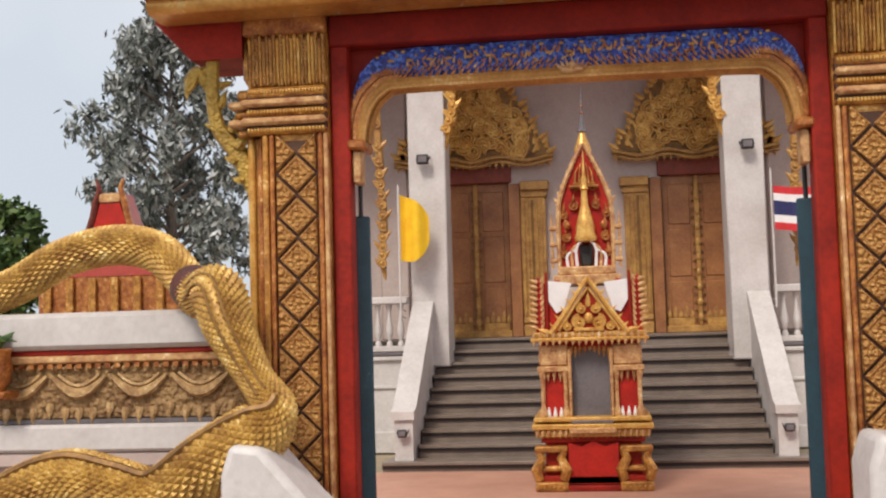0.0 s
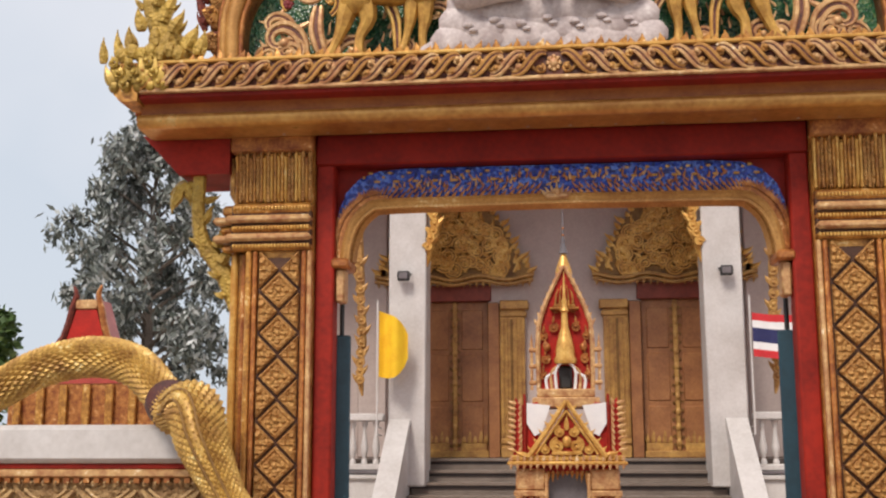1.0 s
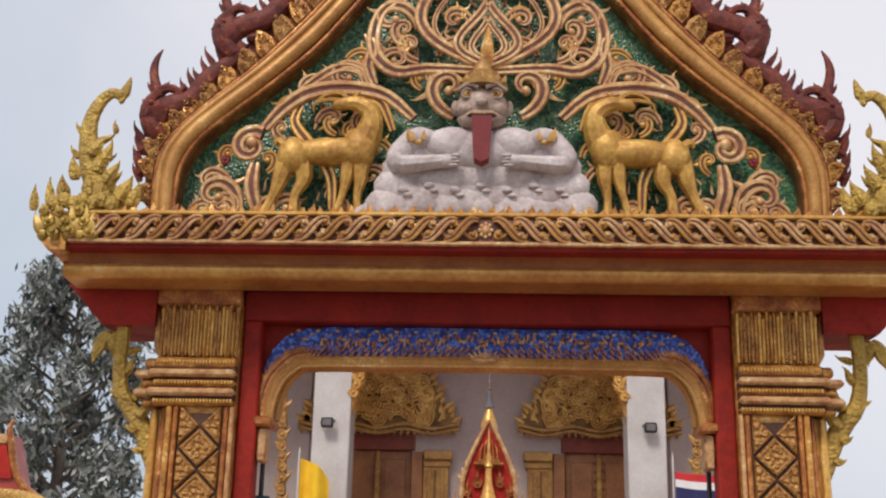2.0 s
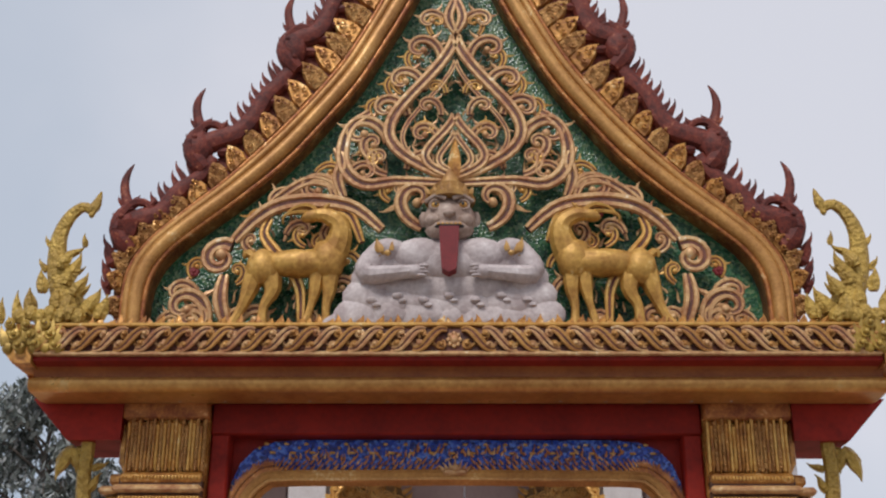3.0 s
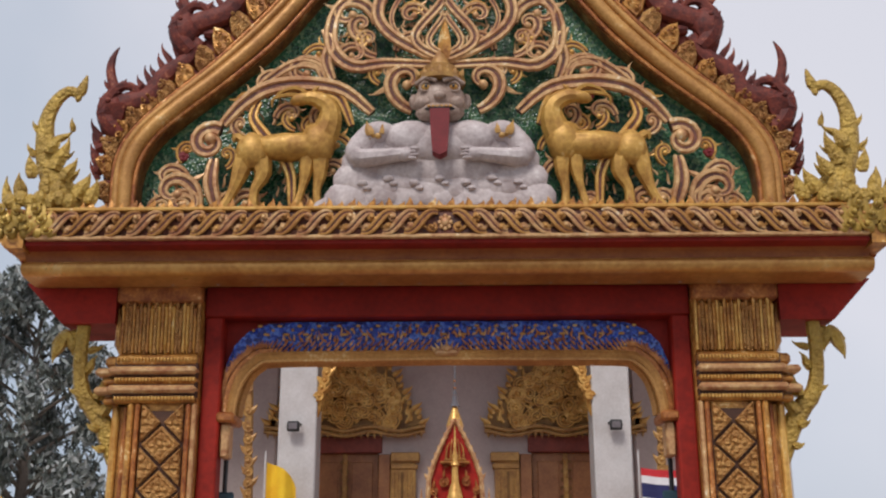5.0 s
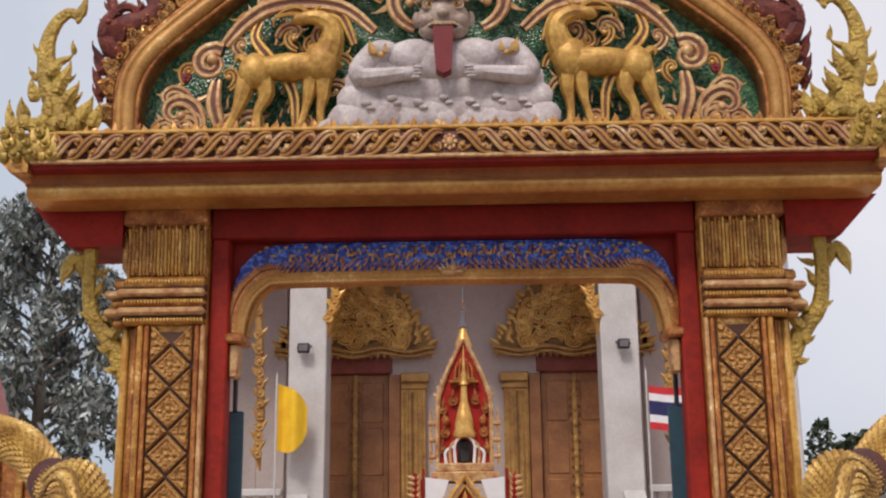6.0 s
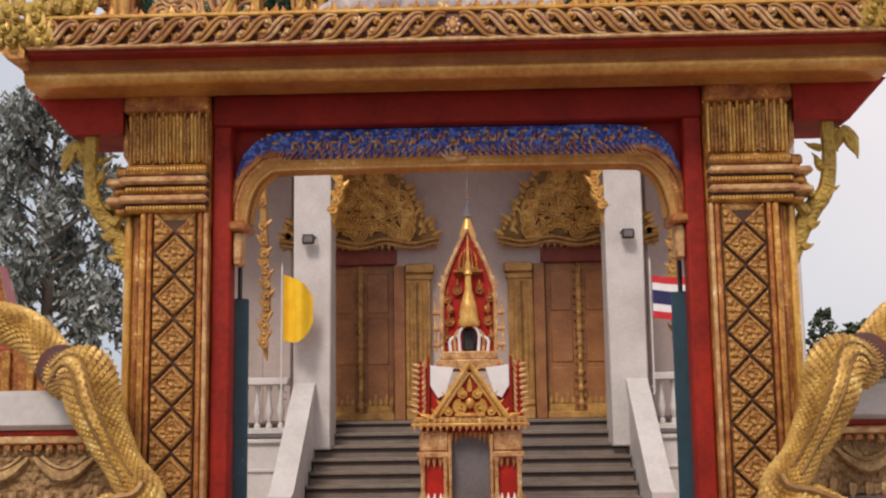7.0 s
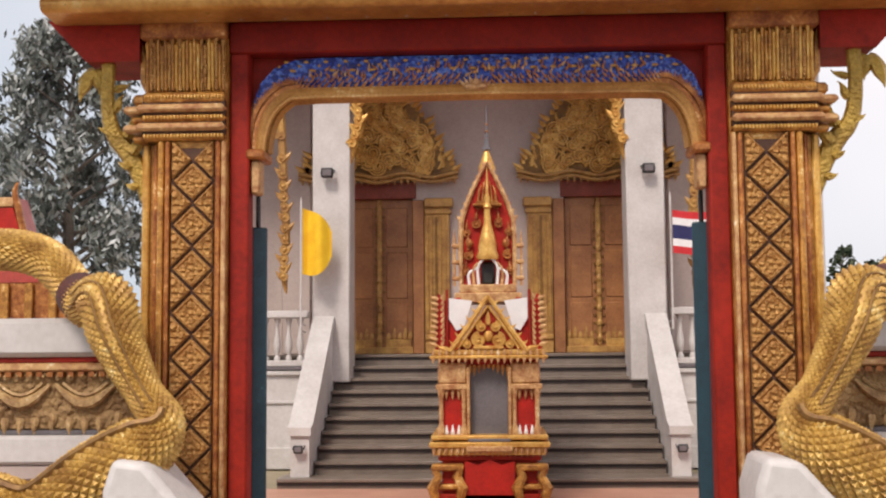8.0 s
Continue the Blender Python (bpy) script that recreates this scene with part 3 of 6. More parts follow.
s.tube([(x * 0.985, y + 0.09, z - 0.01) for x, y, z in full], 0.04, 6)
part("lip_moulding", s, GOLD_RAKE, arch, "golden roll along the arch")
s = Shape()
for sg in (-1, 1):
    s = Shape()
    s.box(sg * 1.235, sg * 1.345, 0.05, 0.32, 2.80, 2.86, 0.015)
    part("arch_foot", s, GOLD_RED, arch)
    s = Shape()
    s.box(sg * 1.265, sg * 1.323, 0.10, 0.22, 2.60, 2.80, 0.012)
    part("foot_strip", s, GOLD_PINK, arch)
s = Shape()
for sg in (-1, 1):
    for i in range(0, 76):
        p, q = LIP_FINE[i], LIP_FINE[i + 1]
        t = (q - p).normalized()
        nx, nz = (t.z, -t.x)
        if nz < 0 and i > 20:
            nx, nz = -nx, -nz
        if nx < 0 and i <= 20:
            nx, nz = -nx, -nz
        for row, (off, ln, w) in enumerate(((0.022, 0.060, 0.011), (0.058, 0.050, 0.008))):
            a = math.atan2(nz, sg * nx)
            flame(s, sg * (p.x + nx * off), p.z + nz * off, 0.125 - 0.01 * row, a + 0.35 * sg, ln * (0.8 + 0.3 * ((i * 7 + row * 3) % 5) / 4), w, -0.8 * sg)
tagged(part("flame_border", s, GOLD_RED, arch, "flame-shaped gilded leaves on the blue ground"), kind="stuff")
rng = random.Random(4)
for i in range(84):
    s = Shape()
    x = -0.98 + 1.96 * i / 83
    z = 3.30 + rng.uniform(-0.02, 0.04)
    flame(s, x, z, 0.128, math.pi / 2 + rng.uniform(-0.6, 0.6), rng.uniform(0.035, 0.06), rng.uniform(0.006, 0.010), rng.choice((-1.4, 1.4)))
    part("band_flame", s, GOLD_RED if i % 3 else GOLD_PINK, arch)
s = Shape()
for i in range(60):
    x = -1.16 + 2.32 * i / 59
    s.ball((x, 0.132, 3.36 + 0.03 * math.sin(i * 2.1)), (0.010 + 0.006 * (i % 3), 0.010, 0.009), 5, 4)
tagged(part("mirror_chip", s, GOLD_PALE, arch, "small mirror chips in the mosaic"), kind="stuff")
s = Shape()
for a in range(-3, 4):
    flame(s, 0.02 * a, 3.22, 0.10, math.pi / 2 - a * 0.33, 0.075 - 0.008 * abs(a), 0.012, -0.2 * a)
s.box(-0.07, 0.07, 0.08, 0.14, 3.195, 3.232, 0.012)
s.ball((0, 0.085, 3.235), (0.024, 0.022, 0.024))
part("keystone_ornament", s, GOLD_PINK, arch, "gilded lotus boss at the crown")

# steel leaves folded back into the court
for sg in (-1, 1):
    leaf = thing("gate_leaf", "dark teal steel gate leaf standing open", "gate", "gate leaves", at=(sg * 1.335, 0.24, 0))
    leaf.rotation_euler = (0, 0, -sg * radians(11.5))
    X = lambda a, b: (-sg * a, -sg * b)
    s = Shape()
    s.box(*X(-0.01, 0.085), 0.0, 0.075, 0.06, 2.42, 0.01)
    part("stile", s, TEAL, leaf)
    s = Shape()
    s.box(*X(0.01, 0.06), 1.25, 1.31, 0.06, 2.4, 0.01)
    part("stile", s, TEAL, leaf)
    for z in (0.1, 0.85, 1.65, 2.3):
        s = Shape()
        s.box(*X(0.01, 0.055), 0.075, 1.25, z, z + 0.05, 0.008)
        part("rail", s, TEAL, leaf)
    for i in range(8):
        s = Shape()
        y = 0.2 + i * 0.13
        s.tube([(-sg * 0.035, y, 0.1), (-sg * 0.035, y, 2.42), (-sg * 0.035, y, 2.52)], [0.011, 0.011, 0.003], 6)
        part("bar", s, TEAL, leaf)
    s = Shape()
    s.tube([(sg * -0.03, 0.035, 2.4), (sg * -0.03, 0.035, 2.82)], 0.014, 8)
    part("pivot_rod", s, BLACK, leaf)
    for z in (0.75, 1.35, 1.9):
        s = Shape()
        s.tube([(sg * 0.012, 0.02, z), (sg * 0.012, 0.02, z + 0.1)], 0.022, 8)
        part("hinge", s, BLACK, leaf)

# ---- gable ----
INNER = [(1.825, 3.98), (1.815, 4.25), (1.73, 4.44), (1.555, 4.61), (1.31, 4.81), (1.05, 5.05), (0.84, 5.31), (0.62, 5.61), (0.45, 5.92), (0.285, 6.25), (0.14, 6.62), (0.0, 7.0)]
OUTER = [(1.965, 3.98), (1.96, 4.31), (1.865, 4.515), (1.675, 4.71), (1.41, 4.95), (1.16, 5.22), (0.94, 5.485), (0.73, 5.78), (0.585, 6.05), (0.43, 6.38), (0.27, 6.75), (0.06, 7.2)]
# places along the edge, from the foot up, at which a serpent rears its head
HEADS = (0.195, 0.375, 0.62, 0.86)


def side_curve(keys, n, y=0.0):
    return lerp_path([(x, y, z) for x, z in keys], n)


inn = side_curve(INNER, 30)
s = Shape()
poly = [(p.x, p.z) for p in inn] + [(-p.x, p.z) for p in reversed(inn[:-1])]
s.prism(poly, -0.12, 0.02)
tympanum = part("tympanum", s, GREEN, gate, "green mosaic ground of the carved gable")
s = Shape()
MOULD = side_curve(OUTER, 60)


def side_of(line, i):
    t = (line[min(i + 1, len(line) - 1)] - line[max(i - 1, 0)]).normalized()
    nrm = Vector((t.z, 0, -t.x))
    return t, (nrm if nrm.x > 0 else -nrm)


# raking moulding: a broad round between two fillets
inn60 = side_curve(INNER, 60)
for f0, r, y, name, m in ((0.10, 0.016, -0.245, "inner_fillet", GOLD_RED), (0.45, 0.046, -0.25, "raking_moulding", GOLD_RAKE), (0.80, 0.024, -0.258, "outer_roll", GOLD_RAKE), (0.99, 0.014, -0.25, "outer_fillet", GOLD_RED)):
    s = Shape()
    s.tube([(max(0, a.x + (b.x - a.x) * f0), y, a.z + (b.z - a.z) * f0) for a, b in zip(inn60, MOULD)], r, 10)
    both(name, s, m, gate, "broad golden raking moulding" if r > 0.04 else "")
s = Shape()
s.prism([(p.x, p.z) for p in inn60] + [(p.x, p.z) for p in reversed(MOULD)], -0.235, 0.05)
both("moulding_ground", s, GOLD_RED, gate)


def depth_at(u):
    """Width of the serpent board over the moulding, from its foot (0) to the ridge (1)."""
    return 0.07 + 0.10 * min(1, u / 0.12) + 0.17 * min(1, max(0, (u - 0.25) / 0.35))


def edge_at(u, d):
    k = u * 59
    j = min(int(k), 58)
    p = MOULD[j].lerp(MOULD[j + 1], k - j)
    t, nrm = side_of(MOULD, j)
    return p + nrm * d, t, nrm


US = [i / 90 for i in range(91)]
s = Shape()
rim = [edge_at(u, depth_at(u) - 0.05)[0] for u in US]
s.prism([(p.x, p.z) for p in MOULD] + [(p.x, p.z) for p in reversed(rim)], -0.19, 0.04)
s.mirror()
barge = part("bargeboard", s, MAROON, gate, "maroon bargeboard with serpents and gilded leaf plaques")
# gilded leaf plaques, pointed outwards, each with a scroll and beads
for i in range(1, 25):
    u = i / 25.5
    p, t, nrm = edge_at(u, 0.012)
    h = 0.62 * depth_at(u) + 0.035
    w = 0.075
    s = Shape()
    lev = []
    for k, y in ((1.0, -0.19), (0.97, -0.232), (0.84, -0.246)):
        for a, b in ((-0.9, 0.0), (-1.0, 0.35), (-0.62, 0.70), (0.0, 1.0), (0.62, 0.70), (1.0, 0.35), (0.9, 0.0)):
            q = p + t * (w * a * k + 0.05 * b) + nrm * (h * (0.45 + (b - 0.45) * k))
            lev.append((q.x, y, q.z))
    s.v += lev
    for r in range(2):
        for q in range(7):
            s.face(r * 7 + q, r * 7 + (q + 1) % 7, r * 7 + 7 + (q + 1) % 7, r * 7 + 7 + q)
    s.face(*range(14, 21))
    a = math.atan2(nrm.z, nrm.x)
    for sd in (-1, 1):
        c = p + t * (0.028 * sd + 0.014) + nrm * (h * 0.28)
        scroll(s, c.x, c.z, -0.258, 0.022, a, 1.2, sd, 0.007)
        c = p + t * (0.020 * sd + 0.028) + nrm * (h * 0.55)
        scroll(s, c.x, c.z, -0.258, 0.016, a, 1.1, -sd, 0.006)
    c = p + t * 0.037 + nrm * (h * 0.74)
    s.ball((c.x, -0.256, c.z), (0.012, 0.012, 0.012), 6, 4)
    both("leaf_plaque", s, (GOLD, GOLD_TILE)[i % 2], barge)
    # maroon tail between the plaques, running up into the body
    q0, t, nrm = edge_at(u + 0.5 / 25.5, 0.005)
    q1, _, _ = edge_at(u + 0.35 / 25.5, depth_at(u) * 0.45)
    q2, _, _ = edge_at(u - 0.10 / 25.5, depth_at(u) * 0.85)
    s = Shape()
    s.tube(lerp_path([(q0.x, -0.215, q0.z), (q1.x, -0.225, q1.z), (q2.x, -0.20, q2.z)], 6), [0.010, 0.016, 0.022, 0.028, 0.032, 0.034], 7)
    both("tail", s, MAROON, barge)
# one serpent after another: thin tail above, thick neck at the head below
for k, uh in enumerate(HEADS):
    u1 = HEADS[k + 1] if k + 1 < len(HEADS) else 1.0
    s = Shape()
    pts, rad = [], []
    for i in range(22):
        v = i / 21
        u = uh + (u1 - uh) * v
        lift = depth_at(u) - 0.055 + (0.07, 0.13, 0.10, 0.10)[k] * max(0, 1 - v * 4.5) + 0.012 * math.sin(v * 14)
        q, t, nrm = edge_at(min(u, 1), lift)
        pts.append((max(0.0, q.x), -0.215, q.z))
        rad.append(0.075 - 0.030 * v)
    s.tube(pts, rad, 9, 0.85)
    both("serpent_body", s, MAROON, barge, "maroon serpent body along the gable edge")
    # head: brow, jaws apart, crest and a tall curled horn
    q, t, nrm = edge_at(uh, depth_at(uh) + (0.06, 0.12, 0.05, 0.03)[k])
    hx, hz = q.x, q.z
    s = Shape()
    s.ball((hx - 0.02, -0.225, hz - 0.05), (0.095, 0.07, 0.11), 10, 7, 0.4)
    s.tube(lerp_path([(hx - 0.07, -0.22, hz - 0.20), (hx + 0.0, -0.23, hz - 0.12), (hx + 0.035, -0.235, hz - 0.02), (hx + 0.015, -0.235, hz + 0.06)], 8), [0.05, 0.06, 0.065, 0.06, 0.055, 0.045, 0.038, 0.03], 8)
    s.tube(lerp_path([(hx + 0.02, -0.23, hz + 0.03), (hx - 0.05, -0.23, hz + 0.115), (hx - 0.13, -0.23, hz + 0.11), (hx - 0.17, -0.23, hz + 0.05)], 8), [0.04, 0.038, 0.034, 0.03, 0.028, 0.026, 0.024, 0.02], 7)
    s.tube(lerp_path([(hx - 0.025, -0.23, hz + 0.06), (hx + 0.004, -0.23, hz + 0.15), (hx + 0.022, -0.23, hz + 0.24), (hx + 0.010, -0.23, hz + 0.32), (hx - 0.022, -0.23, hz + 0.385)], 12), [0.044, 0.040, 0.036, 0.032, 0.03, 0.029, 0.027, 0.024, 0.020, 0.015, 0.009, 0.003], 7, 0.7)
    for dx, dz, a, ln, w, c in ((0.02, 0.10, 1.3, 0.07, 0.018, 0.9), (-0.05, 0.12, 2.0, 0.06, 0.018, -0.8), (-0.15, 0.09, 1.9, 0.07, 0.02, -0.7), (0.04, 0.0, 1.2, 0.06, 0.02, 0.9), (0.035, -0.08, 1.1, 0.06, 0.02, 0.9)):
        flame(s, hx + dx, hz + dz, -0.235, a, ln, w, c)
    s.ball((hx + 0.0, -0.295, hz - 0.0), (0.018, 0.014, 0.018), 7, 5)
    both("serpent_head", s, MAROON, barge, "rearing serpent head with a curled horn")
# upright fins on the backs
for i in range(4, 62):
    u = i / 64
    near = [uh for uh in HEADS if -0.012 < u - uh < 0.045 or -0.02 < u - uh <= 0]
    if near:
        continue
    q, t, nrm = edge_at(u, depth_at(u) - 0.02)
    up_ = min([1.0] + [abs(u - uh) / 0.10 for uh in HEADS if uh > u])
    s = Shape()
    flame(s, q.x, q.z, -0.21, 1.35 + 0.12 * (i % 2), 0.115 + 0.05 * (1 - up_) + 0.02 * (i % 3), 0.024, 0.9)
    both("fin", s, MAROON, barge)

bod = [edge_at(u, depth_at(u) - 0.04)[0] for u in [i / 59 for i in range(60)]]
# corner serpents
for sg in (-1, 1):
    s = Shape()
    path = lerp_path([(2.12, -0.30, 3.92), (2.26, -0.33, 4.12), (2.345, -0.33, 4.32), (2.365, -0.33, 4.52), (2.32, -0.33, 4.66), (2.25, -0.33, 4.725), (2.19, -0.33, 4.71), (2.165, -0.33, 4.76), (2.15, -0.33, 4.83)], 22)
    s.tube(path, [0.10, 0.095, 0.09, 0.082, 0.074, 0.066, 0.059, 0.053, 0.048, 0.044, 0.041, 0.038, 0.036, 0.034, 0.032, 0.031, 0.032, 0.034, 0.030, 0.022, 0.014, 0.004], 9, 0.8)
    for x, z, a, ln, w, c in ((2.20, 4.66, 2.6, 0.06, 0.02, 0.8), (2.31, 4.38, 2.2, 0.15, 0.028, -1.2), (2.28, 4.26, 2.3, 0.13, 0.028, -1.0), (2.20, 4.46, 1.6, 0.09, 0.02, 0.7), (2.41, 4.30, 1.2, 0.10, 0.022, 0.8), (2.41, 4.46, 1.3, 0.08, 0.018, 0.8), (2.24, 4.12, 2.2, 0.15, 0.04, -0.8)):
        flame(s, x, z, -0.34, a, ln, w, c, 0.8)
    if sg < 0:
        s.v = [(-a, b, c) for a, b, c in s.v]
    serp = part("corner_serpent", s, SERPENT_SKIN, gate, "gilded serpent head with flame crest")
    for k, (x, z, a, ln, w, c) in enumerate(((2.38, 4.14, 1.5, 0.15, 0.04, 0.5), (2.44, 4.02, 1.5, 0.16, 0.045, 0.4), (2.52, 3.97, 1.55, 0.20, 0.035, 0.4), (2.60, 3.95, 1.6, 0.16, 0.03, 0.3), (2.31, 4.30, 1.9, 0.13, 0.045, -0.9),
                                                 (2.27, 4.20, 1.75, 0.22, 0.05, -0.7), (2.20, 4.12, 1.9, 0.16, 0.04, -0.7), (2.12, 4.02, 1.9, 0.17, 0.05, -0.5), (2.30, 4.05, 1.6, 0.16, 0.055, 0.3), (2.22, 4.0, 1.5, 0.15, 0.055, -0.4), (2.04, 3.98, 1.7, 0.16, 0.045, -0.4))):
        s = Shape()
        flame(s, x, z, -0.42 + 0.02 * (k % 3), a, ln, w, c, 0.7)
        if sg < 0:
            s.v = [(-a, b, c) for a, b, c in s.v]
        part("crest_flame", s, SERPENT_SKIN, serp)
    for i in range(7):
        s = Shape()
        s.ball((sg * (2.14 + 0.055 * i), -0.45, 3.98 + 0.02 * (i % 2)), (0.045, 0.04, 0.05), 7, 5)
        part("collar_bead", s, SERPENT_SKIN, serp)
    s = Shape()
    for k in range(9):
        flame(s, sg * (2.24 + 0.035 * k), 3.80 + 0.02 * (k % 2), -0.475, math.pi / 2 + sg * (0.25 - 0.06 * k), 0.13 + 0.03 * (k % 2), 0.034, 0.5 * sg)
        scroll(s, sg * (2.24 + 0.034 * k), 3.80 + 0.06 * (k % 3), -0.49, 0.03, k, 1.1, sg, 0.012)
        s.ball((sg * (2.22 + 0.036 * k), -0.46, 3.79 + 0.05 * (k % 2)), (0.035, 0.035, 0.04), 7, 5)
    part("corner_leaf", s, GOLD_GREEN, gate, "gilded leaf cluster on the eave corner")
# leaf crest on the cornice
s = Shape()
for i in range(74):
    x = -2.08 + 4.16 * i / 73
    flame(s, x, 3.93, -0.40, math.pi / 2 + 0.3 * math.sin(i * 2.3), 0.06 + 0.02 * (i % 2), 0.028, 0.5, 0.7)
tagged(part("leaf_crest", s, GOLD, cornice, "row of small gilded leaves"), kind="stuff")

# brackets under the side eaves
for sg in (-1, 1):
    s = Shape()
    path = lerp_path([(1.94, 0.12, 2.56), (1.99, 0.12, 2.74), (2.06, 0.12, 2.87), (2.14, 0.10, 2.97), (2.17, 0.08, 3.15), (2.16, 0.06, 3.39)], 14)
    s.tube(path, [0.03, 0.04, 0.05, 0.056, 0.06, 0.06, 0.056, 0.052, 0.048, 0.045, 0.043, 0.042, 0.042, 0.042], 8, 0.8)
    for x, z, a, ln, w, c in ((2.03, 2.76, 0.7, 0.08, 0.03, 0.9), (1.99, 2.64, 0.6, 0.07, 0.026, 0.9), (2.14, 2.97, 0.6, 0.09, 0.03, 0.9), (2.05, 2.94, 1.9, 0.16, 0.04, -0.8), (2.02, 2.84, 2.0, 0.14, 0.04, -0.6),
                              (2.13, 3.10, 2.3, 0.12, 0.028, 0.9), (2.13, 3.22, 2.5, 0.11, 0.025, -0.9), (2.01, 2.98, 1.7, 0.10, 0.035, 0.6), (2.16, 3.33, -0.1, 0.12, 0.035, -0.6), (2.24, 3.34, -0.7, 0.13, 0.045, -0.8), (2.29, 3.32, -1.4, 0.17, 0.045, -0.5), (2.24, 3.32, -1.6, 0.12, 0.035, 0.6)):
        flame(s, x, z, 0.08, a, ln, w, c, 0.8)
    if sg < 0:
        s.v = [(-a, b, c) for a, b, c in s.v]
    part("eave_bracket", s, SERPENT_SKIN, gate, "gilded serpent-shaped eave bracket")
# roof planes behind the gable
s = Shape()
up = [(p.x, p.z) for p in bod[::4]]
s.prism(up + [(p[0] * 0.93, p[1] - 0.08) for p in reversed(up)], 0.05, 0.80)
s.mirror()
part("roof", s, ROOF_RED, gate, "red tiled roof of the gate")

# ---- carving in the gable ----
def teardrop(s, zb, zt, w, y, r, n=26):
    pts = []
    for i in range(n):
        u = i / (n - 1)
        z = zt + (zb - zt) * u
        x = w * math.sin(math.pi * u ** 1.55) ** 0.85 * (0.55 + 0.45 * u) / 0.86 if 0 < u < 1 else 0
        pts.append((x, y, z))
    ribbon(s, pts, [r] * n)
    ribbon(s, [(-a, b, c) for a, b, c in pts], [r] * n)


GX = -0.03
for zb, zt, w, y, r in ((4.95, 5.97, 0.42, -0.25, 0.034), (4.97, 5.80, 0.335, -0.245, 0.014), (4.95, 5.38, 0.185, -0.27, 0.026), (4.97, 5.26, 0.10, -0.28, 0.018)):
    s = Shape()
    teardrop(s, zb, zt, w, y, r)
    part("teardrop_rim", s, (GOLD_PINK, CARVED_RED), tympanum, "teardrop carving in pale gold")
s = Shape()
flame(s, 0, 4.94, -0.285, math.pi / 2, 0.30, 0.045, 0.0)
part("flame_core", s, GOLD, tympanum)
# hooks outside and inside the teardrop, from the tip down: place, lean, size, way, thickness
for x, z, a, size, way, th in ((0.05, 6.30, 1.5, 0.13, -1, 0.014), (0.05, 6.06, 1.35, 0.16, -1, 0.017), (0.09, 5.80, 1.55, 0.20, -1, 0.021), (0.20, 5.58, 1.45, 0.19, -1, 0.021), (0.30, 5.40, 1.3, 0.18, -1, 0.021),
                               (0.42, 5.20, 1.35, 0.23, -1, 0.025), (0.47, 5.08, 0.2, 0.15, 1, 0.020), (0.42, 4.98, 0.15, 0.15, 1, 0.018), (0.60, 5.12, 2.6, 0.11, 1, 0.015), (0.34, 5.56, 0.5, 0.11, 1, 0.013),
                               (0.10, 5.20, 1.5, 0.15, -1, 0.018), (0.09, 5.40, 1.6, 0.13, -1, 0.016), (0.30, 5.02, 1.75, 0.15, 1, 0.016), (0.06, 5.56, 1.5, 0.10, -1, 0.012), (0.26, 5.30, 2.2, 0.10, 1, 0.012),
                               (0.15, 6.00, 0.9, 0.12, 1, 0.012), (0.28, 5.74, 0.8, 0.12, 1, 0.013), (0.40, 5.54, 0.75, 0.12, 1, 0.013), (0.52, 5.38, 0.8, 0.11, 1, 0.013)):
    s = Shape()
    hook(s, x, z, -0.235, a, size, way, th)
    both("hook_scroll", s, (GOLD_PINK if th > 0.015 else GOLD_PALE, CARVED_RED), tympanum, "hooked leaf scroll in faded pink gold")
# lower field round the deer
for x, z, a, size, way, th in ((0.20, 4.62, 0.4, 0.24, 1, 0.026), (0.40, 4.80, 0.4, 0.09, 1, 0.014), (1.32, 4.00, 1.45, 0.10, 1, 0.016), (1.27, 3.98, 1.7, 0.16, 1, 0.020), (1.20, 4.46, 0.2, 0.10, 1, 0.016),
                               (1.46, 3.98, 1.75, 0.23, -1, 0.026), (1.48, 3.98, 1.6, 0.12, -1, 0.018), (1.64, 3.98, 1.75, 0.17, 1, 0.020), (1.74, 3.98, 1.7, 0.12, 1, 0.016), (0.88, 3.98, 1.2, 0.09, 1, 0.016),
                               (0.60, 3.98, 1.6, 0.15, 1, 0.017), (0.58, 4.18, 1.5, 0.14, -1, 0.016), (0.56, 4.36, 1.4, 0.13, -1, 0.015), (0.72, 4.50, 0.3, 0.12, 1, 0.016), (0.90, 4.50, 0.3, 0.10, 1, 0.014),
                               (0.70, 4.80, 1.4, 0.22, -1, 0.022), (0.84, 4.82, 0.9, 0.16, -1, 0.017), (0.66, 4.92, 1.55, 0.16, 1, 0.016), (1.06, 4.72, 0.5, 0.14, -1, 0.016), (1.22, 4.60, 0.9, 0.12, 1, 0.013),
                               (1.08, 3.98, 1.5, 0.08, -1, 0.014), (1.56, 4.30, 0.9, 0.10, 1, 0.014), (1.52, 4.18, 1.2, 0.14, -1, 0.018), (1.30, 4.26, 2.6, 0.10, -1, 0.014),
                               (1.02, 4.58, 1.9, 0.12, 1, 0.016), (0.76, 4.58, 0.1, 0.10, -1, 0.014), (0.98, 4.86, 0.4, 0.14, -1, 0.017), (0.34, 4.78, 2.6, 0.11, -1, 0.018), (0.86, 5.00, 2.2, 0.13, 1, 0.014)):
    s = Shape()
    hook(s, x, z, -0.235, a, size, way, th)
    both("hook_scroll", s, (GOLD_PINK if th > 0.015 else GOLD_PALE, CARVED_RED), tympanum, "hooked leaf scroll in faded pink gold")
s = Shape()
scroll(s, 1.40, 4.41, -0.25, 0.105, 2.2, 1.05, -1, 0.032)
both("great_scroll", s, (GOLD_PINK, CARVED_RED), tympanum, "deep scroll carving in faded pink gold")
